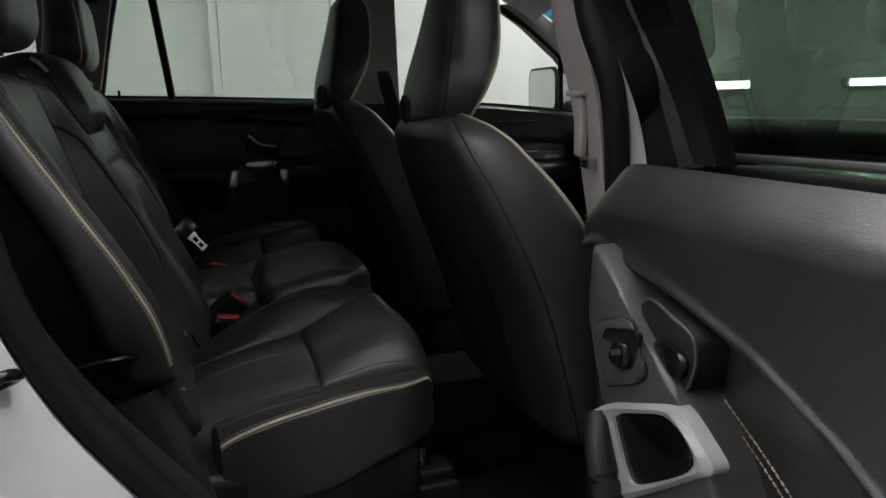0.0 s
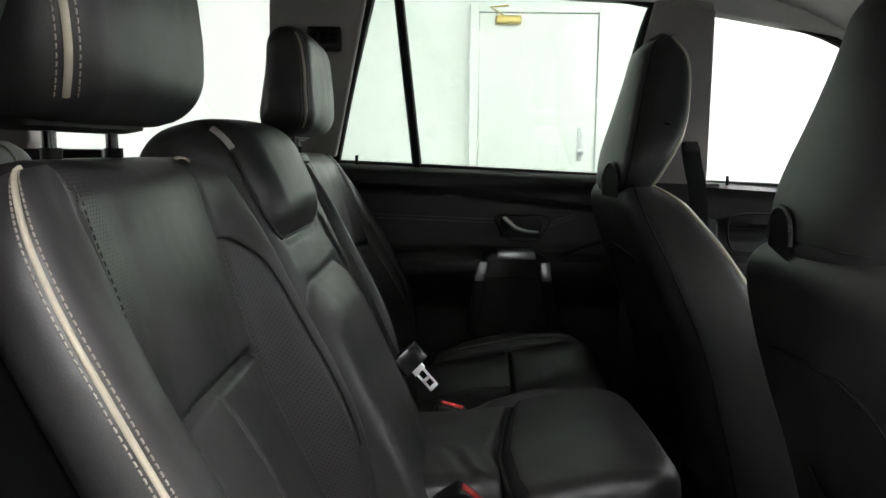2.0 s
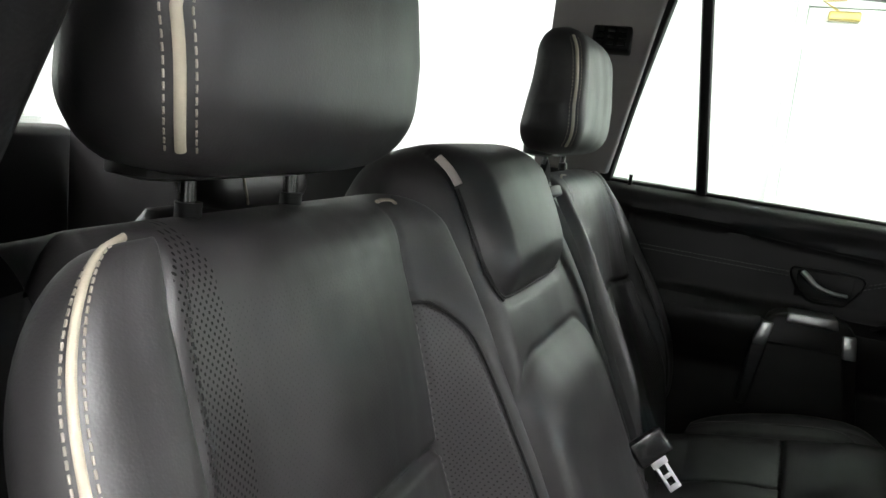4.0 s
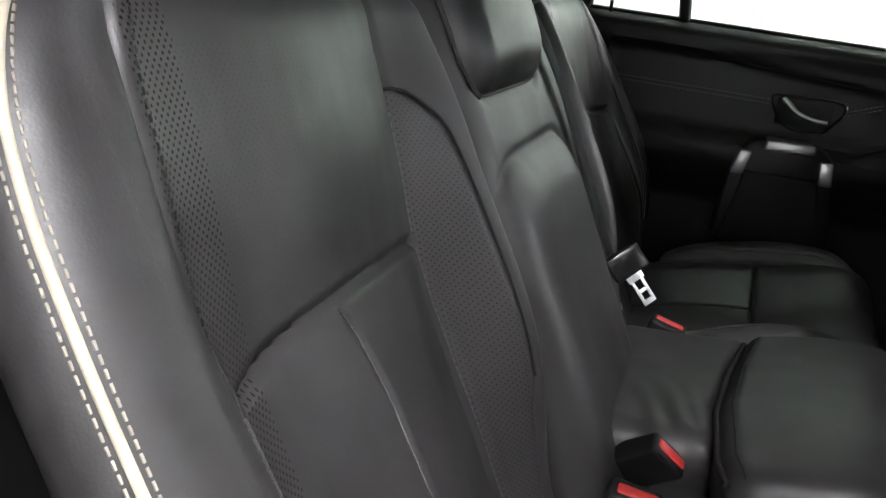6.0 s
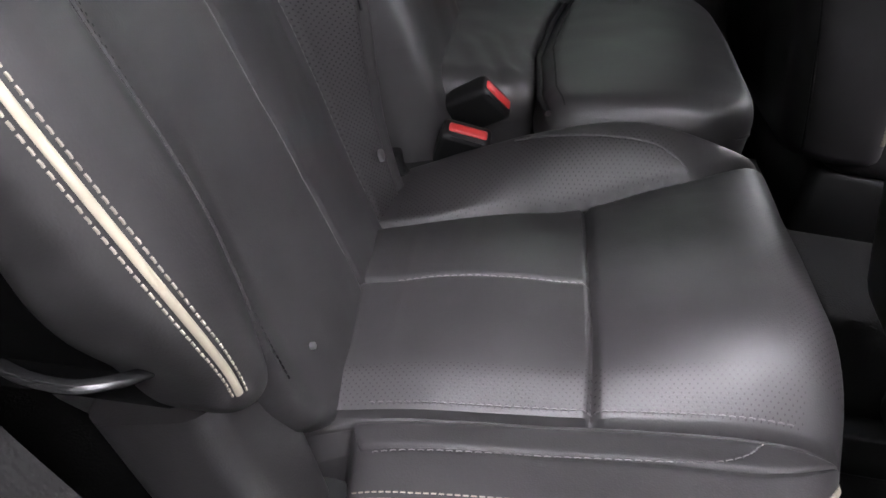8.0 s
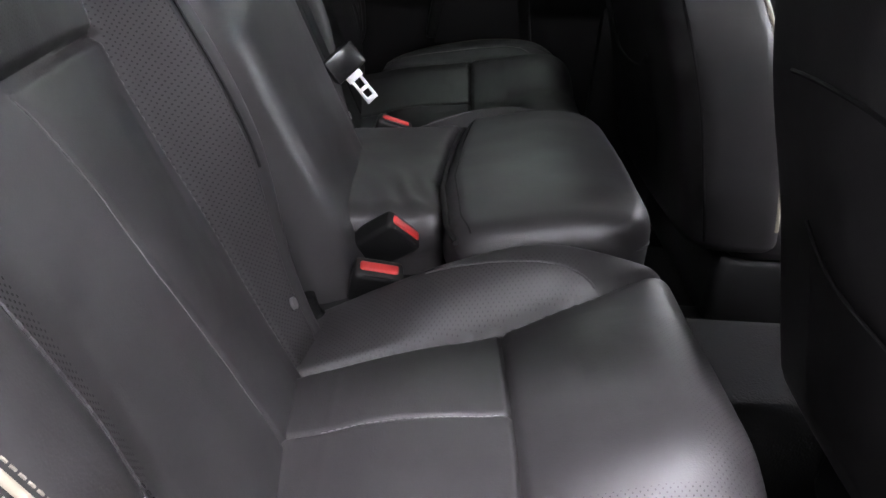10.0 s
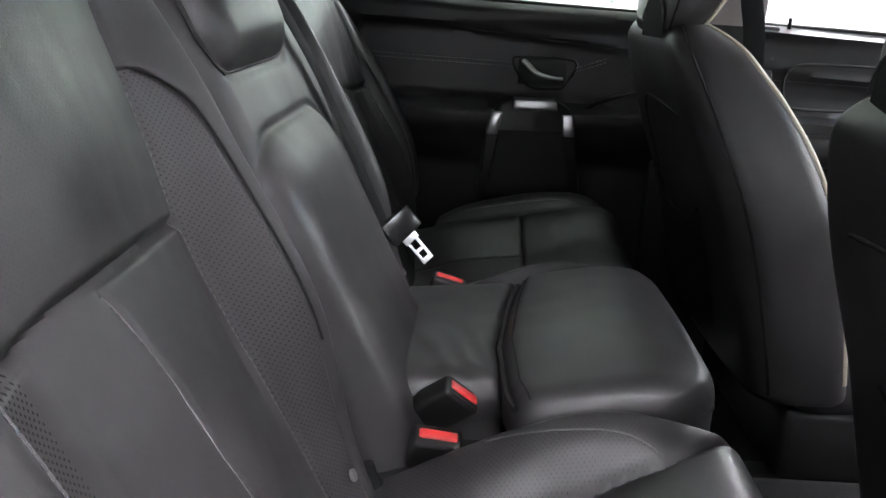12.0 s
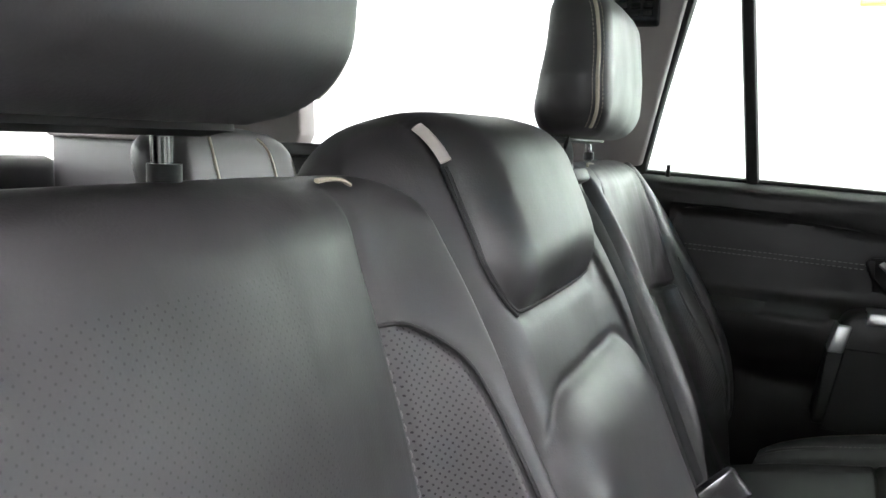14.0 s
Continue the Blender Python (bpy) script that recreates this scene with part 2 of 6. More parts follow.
def sheet(points, y, lean=0.0):
    """A single pane on an (x, z) outline."""
    bm = bmesh.new()
    bm.faces.new([bm.verts.new((x, y + lean * (z - 1.1), z)) for x, z in points])
    return bm


def dashes(path, ups, length=0.0045, gap=0.0025, radius=0.0006, lift=0.0008):
    """Stitches: short dashes along a path that lies on a surface."""
    bm = bmesh.new()
    pts = [Vector(p) for p in path]
    acc = [0.0]
    for a, b in zip(pts, pts[1:]):
        acc.append(acc[-1] + (b - a).length)

    def at(d):
        k = min(max(int(np.searchsorted(acc, d)) - 1, 0), len(pts) - 2)
        f = (d - acc[k]) / max(1e-9, acc[k + 1] - acc[k])
        return pts[k].lerp(pts[k + 1], f), Vector(ups[k])
    d = 0.0
    while d + length < acc[-1]:
        (a, u), (b, _), (c, _) = at(d), at(d + length / 2), at(d + length)
        tube_into(bm, [a + u * lift * 0.2, b + u * lift, c + u * lift * 0.2], radius, 5)
        d += length + gap
    return bm


def section(o, ey, en, y0, y1, d0, d1, r, top=None, n=48, rb=None):
    """A rounded rectangle from y0 to y1 and depth d0 to d1; top(y) lifts its d1 side."""
    rb = r if rb is None else rb
    r = min(r, (y1 - y0) / 2 * 0.98, (d1 - d0) * 0.6)
    rb = min(rb, (y1 - y0) / 2 * 0.98, (d1 - d0) * 0.38)
    pts = []
    for k in range(n + 1):
        pts.append((y0 + r + (y1 - y0 - 2 * r) * k / n, d1))
    for k in range(1, 8):
        a = math.pi / 2 * (1 - k / 8)
        pts.append((y1 - r + r * math.cos(a), d1 - r + r * math.sin(a)))
    for k in range(5):
        pts.append((y1, d1 - r + (d0 + rb - d1 + r) * k / 4))
    for k in range(1, 5):
        a = -math.pi / 2 * k / 5
        pts.append((y1 - rb + rb * math.cos(a), d0 + rb + rb * math.sin(a)))
    for k in range(7):
        pts.append((y1 - rb + (y0 - y1 + 2 * rb) * k / 6, d0))
    for k in range(1, 5):
        a = -math.pi / 2 - math.pi / 2 * k / 5
        pts.append((y0 + rb + rb * math.cos(a), d0 + rb + rb * math.sin(a)))
    for k in range(5):
        pts.append((y0, d0 + rb + (d1 - r - d0 - rb) * k / 4))
    for k in range(1, 8):
        a = math.pi - math.pi / 2 * k / 8
        pts.append((y0 + r + r * math.cos(a), d1 - r + r * math.sin(a)))
    out = []
    for y, d in pts:
        w = min(1, max(0, (d - d0) / max(1e-6, d1 - d0)))
        lift = top(min(max(y, y0), y1)) * (w ** 3) if top else 0.0
        out.append(Vector(o) + Vector(ey) * y + Vector(en) * (d + lift))
    return out


def loft(sections, index=None, smooth_caps=True):
    bm = bmesh.new()
    rings = [[bm.verts.new(p) for p in ring] for ring in sections]
    bridge(bm, rings, False, index)
    bm.faces.new(rings[0])
    bm.faces.new(rings[-1])
    return bm


def groove(y, at, width, depth):
    return -depth * math.exp(-((y - at) / width) ** 2)


def bulge(u):
    return max(0.0, 1 - u * u)


def step(a, b, x):
    t = min(1, max(0, (x - a) / (b - a)))
    return t * t * (3 - 2 * t)


# ---- the building round the car ----
def wall(name, x0, x1, y0, y1, z0, z1, mat, label, category="wall", bevel=0.0):
    return tagged(part(name, box(x0, x1, y0, y1, z0, z1, bevel), mat, smooth=False), label, category, kind="structure")


wall("floor", -6, 8, -5, 5.2, -0.1, 0.0, CONCRETE, "grey concrete workshop floor under the car", "floor")
wall("ceiling", -6, 8, -5, 5.2, 3.15, 3.25, WALL, "white workshop ceiling above the lamps", "ceiling")
wall("wall_north", -6, 8, 5.0, 5.2, 0, 3.15, WALL, "white painted workshop wall", "wall")
wall("wall_south", -6, 8, -5.2, -5.0, 0, 3.15, GREY_WALL, "unseen south wall, greyed to cut light bounced into the car", "wall")
wall("wall_west", -6.2, -6, -5.2, 5.2, 0, 3.15, WALL, "white painted workshop wall behind the tailgate", "wall")
wall("wall_east", 8, 8.2, -5.2, 5.2, 0, 3.15, WALL, "white painted workshop wall ahead of the windscreen", "wall")

# Unseen lamps, added and placed to brighten the seats, doors and walls.
ADDED_LAMPS = [(0.1, -1.2), (0.9, -2.5), (2.9, 3.9), (-3.8, -1.6), (-1.9, -1.5), (5.8, -1.5), (6.6, -2.1), (7.2, -2.7), (-3.6, 0.2), (-0.4, 0.2), (2.6, 0.2), (4.6, 2.8), (7.0, -1.2), (7.0, 0.9), (6.8, 2.8), (-5.2, -0.4)]
lamp_mesh = None
for x, y in ADDED_LAMPS:
    lamp = tagged(new("added_ceiling_lamp"), "unseen added ceiling fixture with a glowing tube", "ceiling lamp", "ceiling lamps")
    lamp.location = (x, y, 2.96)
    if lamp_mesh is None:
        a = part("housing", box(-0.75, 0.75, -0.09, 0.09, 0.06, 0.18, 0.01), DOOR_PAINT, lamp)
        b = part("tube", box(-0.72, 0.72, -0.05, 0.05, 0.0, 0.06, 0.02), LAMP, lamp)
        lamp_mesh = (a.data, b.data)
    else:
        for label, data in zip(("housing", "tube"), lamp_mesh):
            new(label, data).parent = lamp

# Glowing tubes added for the bright bars in the open door's pane.
for x in (4.83, 6.60):
    lamp = tagged(new("glass_bar_lamp"), "added glowing tube for the bright bar in the door glass", "wall lamp", "wall lamps")
    lamp.location = (x, 4.93, 1.17)
    part("housing", box(-0.30, 0.30, -0.02, 0.065, -0.05, 0.05, 0.01), DOOR_PAINT, lamp)
    part("tube", box(-0.27, 0.27, -0.05, -0.02, -0.035, 0.035, 0.012), LAMP, lamp)


# ---- rear outer seats ----
SPINE = curve_table([(0.60, -0.118), (0.66, -0.148), (0.72, -0.177), (0.85, -0.238), (0.96, -0.289), (1.08, -0.322), (1.16, -0.348), (1.20, -0.36)])
EDGE = curve_table([(0.72, -0.168), (0.77, -0.172), (0.80, -0.172), (0.85, -0.181), (0.90, -0.203), (0.95, -0.229), (1.00, -0.259), (1.05, -0.289), (1.10, -0.320), (1.15, -0.346), (1.20, -0.36)])
FLARE = curve_table([(0.72, 0.632), (0.77, 0.642), (0.80, 0.652), (0.85, 0.675), (0.95, 0.690), (1.05, 0.682), (1.10, 0.670), (1.15, 0.652), (1.20, 0.64)])
N_BACK = 160


def frame_at(spine, z):
    """The front direction of a backrest at height z."""
    t = Vector((spine(z + 0.01) - spine(z - 0.01), 0, 0.02)).normalized()
    return Vector((t.z, 0, -t.x))


def inner_line(z):
    """The distance from the car's middle of the piped seam on the inner bolster."""
    return table([(0.70, 0.258), (0.84, 0.258), (0.95, 0.259), (1.007, 0.262), (1.03, 0.266), (1.05, 0.272), (1.066, 0.284), (1.076, 0.296), (1.080, 0.306), (1.082, 0.317)], z)


INNER_RISE = curve_table([(0.66, 0.012), (0.72, 0.018), (0.78, 0.034), (0.84, 0.052), (0.90, 0.053), (0.95, 0.051), (1.0, 0.044), (1.03, 0.038), (1.07, 0.028), (1.104, 0.018), (1.14, 0.006), (1.17, 0.0)])
OUTER_RISE = curve_table([(0.66, 0.010), (0.71, 0.016), (0.76, 0.038), (0.80, 0.045), (0.87, 0.044), (0.90, 0.038), (0.95, 0.030), (1.0, 0.025), (1.06, 0.018), (1.10, 0.014), (1.14, 0.008), (1.17, 0.004)])


def outer_line(z):
    """The distance from the car's middle of the stitched seam beside the outer bolster."""
    return table([(0.62, 0.56), (0.72, 0.585), (0.77, 0.602), (0.80, 0.608), (0.85, 0.611), (1.03, 0.612), (1.06, 0.607), (1.10, 0.602), (1.13, 0.594), (1.155, 0.582), (1.17, 0.575)], z)


def back_relief(y, z):
    seam = outer_line(z)
    h = 0.006 * bulge((y - 0.455) / 0.13)
    # inner bolster: a slope up from the seam, a rounded crest, then the inner side
    u = min(1, max(0, (seam_in(z) + 0.001 - y) / (seam_in(z) - 0.248)))
    h += INNER_RISE(z) * (0.35 * u + 0.65 * u * u * (3 - 2 * u)) - 0.018 * step(0.247, 0.222, y)
    # the panel curls forward to the outer seam
    u = min(1, max(0, (y - 0.535) / (seam - 0.535)))
    h += OUTER_RISE(z) * (0.25 * u + 0.75 * u * u)
    h += groove(y, seam_in(z), 0.0035, 0.004) * step(1.165, 1.12, z)
    h += groove(y, seam, 0.0045, 0.006) - 0.03 * step(seam + 0.0005, seam + 0.005, y)
    if seam_in(z) < y < seam:
        h += groove(z, 0.969 + 0.004 * bulge((y - 0.455) / 0.13) - 0.008 * step(0.49, 0.59, y), 0.0045, 0.007)
        h += 0.005 * bulge((z - 1.06) / 0.09) * bulge((y - 0.455) / 0.13)
        if z < 0.966:
            h += groove(y, tee_line(z), 0.0028, 0.003)
            h += 0.006 * bulge((z - 0.87) / 0.10) * bulge((y - 0.455) / 0.13)
    if z < 1.09:
        h += groove(y, inner_line(z), 0.003, 0.0035)
    h += 0.0025 * noise.noise((y * 14, z * 9, 3.1)) + 0.0004 * noise.noise((y * 50, z * 30, 1.0))
    return h


def seam_in(z):
    """The distance from the car's middle of the stitched seam beside the inner bolster."""
    return table([(0.70, 0.302), (0.85, 0.305), (0.93, 0.310), (0.97, 0.314), (1.08, 0.317), (1.13, 0.321)], z)


def tee_line(z):
    return table([(0.70, 0.405), (0.755, 0.412), (0.84, 0.436), (0.90, 0.444), (0.945, 0.455), (0.97, 0.466)], z)


def back_sections(k, stations=230):
    rows, zs = [], []
    for i in range(stations):
        zs.append((0.62 + (1.128 - 0.62) * i / (stations - 1), 0.0))
    for a in range(1, 11):
        q = math.pi / 2 * a / 10
        zs.append((1.128 + 0.04 * math.sin(q), 0.04 * (1 - math.cos(q))))
    for z, inset in zs:
        n = frame_at(SPINE, z)
        rows.append(section((SPINE(z), 0, z), (0, k, 0), n, 0.226 + inset * 1.3, table([(0.62, 0.50), (0.645, 0.535), (0.67, 0.563), (0.71, 0.588), (0.76, 0.612), (0.80, 0.622), (1.06, 0.622), (1.13, 0.61), (1.17, 0.60)], z) - inset * 0.6, -0.115 + inset, -inset, 0.022, lambda y, z=z: back_relief(y, z), N_BACK))
    return rows, [z for z, _ in zs]


def on_back(k, y, z, lift=0.0):
    n = frame_at(SPINE, z)
    return Vector((SPINE(z), k * y, z)) + n * (back_relief(y, z) + lift), n


def drape(path, ups, obs, lift=0.0):
    """Lays a path on the outer skin of some meshes, seen along its normals."""
    trees = []
    for ob in obs:
        me = ob.data
        trees.append(BVHTree.FromPolygons([v.co for v in me.vertices], [p.vertices[:] for p in me.polygons]))
    laid = []
    for p, u in zip(path, ups):
        u = Vector(u).normalized()
        far = [t.ray_cast(p + u * 0.07, -u, 0.12)[3] for t in trees]
        far = [d for d in far if d is not None]
        laid.append(p + u * (0.07 - min(far) + lift) if far else p + u * lift)
    return laid


def back_line(k, points, n=60):
    """A path on the backrest's front through (y, z) points, with its normals."""
    pts = smoothed([(y, z, 0) for y, z in points], n)
    both = [on_back(k, p.x, p.y) for p in pts]
    return [b[0] for b in both], [b[1] for b in both]


BOLSTER_DEPTH = curve_table([(0.74, 0.060), (0.80, 0.070), (0.85, 0.080), (0.90, 0.072), (0.95, 0.058), (1.0, 0.053), (1.17, 0.053)])


def bolster_section(k, z, inset, n=24):
    nrm = frame_at(EDGE, z)
    y0 = outer_line(z) - 0.007
    dip = table([(0.75, 0.0), (0.80, 0.004), (0.87, 0.009), (0.95, 0.013), (1.0, 0.010), (1.06, 0.0), (1.09, -0.012), (1.12, -0.022), (1.16, -0.022)], z)

    def roll(y):
        u = min(1, max(0, (y - y0) / 0.042))
        return 0.0025 * noise.noise((z * 12, y * 20, 5.0)) - dip * (1 - u) ** 2.2
    return section((EDGE(z) + 0.0088, 0, z), (0, k, 0), nrm, y0 + inset * 0.1, FLARE(z) - inset * 0.9, -BOLSTER_DEPTH(z) + inset * 0.3, -inset * 0.45, 0.03, roll, n, 0.02)


HEAD_TOP = 1.375


def headrest(seat, k, y0, y1, x_front, z0, z1, depth=0.10, tilt=0.06):
    rows = []
    for i in range(41):
        u = i / 40
        inset = 0.0
        z = z0 + (z1 - z0) * u
        e, round_r = min(u, 1 - u) * (z1 - z0), 0.046 if u < 0.5 else 0.040
        if e < round_r:
            inset = round_r - math.sqrt(max(0, round_r ** 2 - (round_r - e) ** 2))
        narrow = 0.012 * bulge((u - 1.0) / 0.6) + 0.006 * bulge(u / 0.4)
        xf = x_front - tilt * (z - z0) + 0.012 * bulge((u - 0.45) / 0.6)
        rows.append(section((xf, 0, z), (0, k, 0), (1, 0, 0), y0 + inset + narrow, y1 - inset - narrow, -depth * (1 - 0.38 * u) + inset * 0.8, -inset * 0.7, 0.033,
                            lambda y, z=z: 0.008 * bulge((y - (y0 + y1) / 2) / (0.5 * (y1 - y0))) + 0.002 * noise.noise((y * 18, z * 18, 7)), 48))
    head = part("headrest", loft(rows), LEATHER, seat, "black leather headrest with cream piping")
    for side, name in ((1, "outer"), (-1, "inner")):
        index = 48 + 4 if side > 0 else len(rows[0]) - 4
        path = [r[index] for r in rows[3:-3]]
        up = Vector((1, k * side, 0)).normalized()
        part("piping", tube(path, 0.0027, 8, 0.6, up=up), CREAM, head, "cream leather piping")
        for off in (-1, 1):
            p2 = [r[(index + off) % len(r)] for r in rows[3:-3]]
            part("stitching", dashes(p2, [up] * len(p2), 0.0034, 0.0020, 0.0006 if side > 0 else 0.0004, 0.0008 if side > 0 else 0.0002), THREAD, head, "cream stitching")
    under = [section((x_front - 0.012, 0, z0 + dz), (0, k, 0), (1, 0, 0), y0 + 0.045 + c, y1 - 0.045 - c, -depth + 0.03 + c, -0.022 - c, 0.02, None, 12) for dz, c in ((-0.006, 0.012), (-0.003, 0.0), (0.012, 0.0))]
    part("headrest_base", loft(under), PLASTIC, seat, "black plastic underside of the headrest")
    for y in (y0 + 0.085, y1 - 0.085):
        part("post", tube([(x_front - 0.05, k * y, z0 - 0.07), (x_front - 0.052, k * y, z0 + 0.02)], 0.005, 12), DARK_STEEL, seat, "steel headrest post")
        part("post_collar", tube([(x_front - 0.05, k * y, z0 - 0.028), (x_front - 0.05, k * y, z0 - 0.018)], 0.0075, 14), PLASTIC, seat, "black plastic collar")
    return head


CUSHION = curve_table([(-0.19, 0.657), (-0.14, 0.670), (-0.087, 0.683), (0.033, 0.702), (0.075, 0.722), (0.115, 0.740), (0.155, 0.751), (0.185, 0.749), (0.235, 0.737)])
WELT = curve_table([(-0.20, 0.575), (-0.145, 0.615), (-0.12, 0.644), (-0.077, 0.660), (-0.042, 0.672), (0.009, 0.684), (0.06, 0.693), (0.128, 0.698), (0.155, 0.697), (0.180, 0.690), (0.215, 0.676)])
DROP = curve_table([(-0.20, 0.012), (0.0, 0.010), (0.04, 0.012), (0.07, 0.020), (0.11, 0.034), (0.17, 0.043), (0.22, 0.046)])
N_SEAT = 170
PAD_IN, PAD_OUT = 0.286, 0.527


def pad_in(x):
    """The curved seam between the cushion's middle and its inner bolster."""
    return table([(-0.16, 0.312), (-0.088, 0.297), (-0.03, 0.284), (0.024, 0.277), (0.075, 0.268), (0.122, 0.258), (0.15, 0.245), (0.20, 0.215)], x)


SIDE_ROLL = curve_table([(-0.19, 0.0), (-0.14, 0.008), (-0.10, 0.020), (-0.05, 0.038), (0.0, 0.054), (0.04, 0.060), (0.08, 0.046), (0.115, 0.030), (0.15, 0.016), (0.19, 0.002), (0.22, 0.0)])


def welt_reach(x):
    return table([(-0.20, 0.535), (-0.128, 0.54), (-0.119, 0.590), (-0.077, 0.598), (-0.042, 0.602), (0.009, 0.606), (0.06, 0.608), (0.128, 0.606), (0.140, 0.603), (0.152, 0.597), (0.166, 0.586), (0.18, 0.570), (0.195, 0.548), (0.21, 0.52)], x)


def seat_relief(y, x):
    """Height of the cushion's skin over its middle line."""
    if y > PAD_OUT:
        reach = welt_reach(x) + 0.004
        u = min(1, (y - PAD_OUT) / max(0.01, reach - PAD_OUT))
        a, b = -DROP(x) - 0.006, WELT(x) - CUSHION(x)
        h = a + (b - a) * u + 0.0045 * bulge(2 * u - 1)
        h += groove(y, PAD_OUT + 0.003, 0.0045, 0.006) + groove(u, 0.42, 0.03, 0.0022)
    else:
        u = (y - PAD_IN) / (PAD_OUT - PAD_IN)
        h = 0.004 * bulge(2 * u - 1) - DROP(x) * max(0, (u - 0.62) / 0.38) ** 2.0
        h -= 0.004 * max(0, 0.12 - abs(1 - u)) / 0.12
        inner = pad_in(x)
        if y < inner:
            v = min(1, (inner - y) / max(0.02, inner - 0.212))
            h += SIDE_ROLL(x) * (1 - (1 - v) ** 1.8) - 0.006 * v * step(0.08, 0.16, x)
            h -= 0.022 * step(0.218, 0.190, y)
        h += groove(y, inner, 0.004, 0.006)
        if inner < y:
            h += groove(x, 0.033, 0.0028, 0.006)
            h += 0.0025 * bulge((x - 0.06) / 0.03) * bulge(2 * u - 1)
            if x < 0.033:
                h += groove(y, 0.398, 0.0022, 0.0025)
                h += 0.006 * bulge((x + 0.04) / 0.075) * bulge(2 * u - 1)
    return h + 0.0022 * noise.noise((y * 12, x * 12, 9.1)) + 0.0003 * noise.noise((y * 45, x * 60, 2.0))


def side_lift(k, y):
    """The far seat's cushion stands higher along the closed door."""
    return 0.08 * step(0.36, 0.60, y) if k > 0 else 0.0


def cushion_sections(k):
    rows, xs = [], []
    stations = [(-0.185 + (0.172 + 0.185) * i / 149, 0.0) for i in range(150)]
    for a in range(1, 17):
        q = math.pi / 2 * a / 16
        stations.append((0.172 + 0.038 * math.sin(q), 0.038 * (1 - math.cos(q))))
    for x, inset in stations:
        reach = welt_reach(x) + 0.004

        def spread(y):
            """Keeps the seams on fixed columns while the outer edge swings in."""
            if y > PAD_OUT:
                return PAD_OUT + (y - PAD_OUT) * (reach - PAD_OUT) / (0.612 - PAD_OUT)
            if y < PAD_IN:
                return PAD_IN - (PAD_IN - y) * (1 - inset * 1.2 / 0.079 + 0.24 * step(-0.05, 0.01, x))
            return y
        ring = section((x, 0, CUSHION(x)), (0, k, 0), (0, 0, 1), 0.207, 0.612, -0.15 + inset * 0.3, -inset * 0.9, 0.012, lambda y: seat_relief(spread(y), x) + side_lift(k, spread(y)) + inset * 0.75 * step(0.50, 0.56, y) * step(0.209, 0.190, x), N_SEAT)
        rows.append([Vector((p.x, k * spread(k * p.y), p.z)) for p in ring])
        xs.append(x)
    return rows, xs


def on_cushion(k, y, x, lift=0.0):
    return Vector((x, k * y, CUSHION(x) + seat_relief(y, x) + side_lift(k, y) + lift))


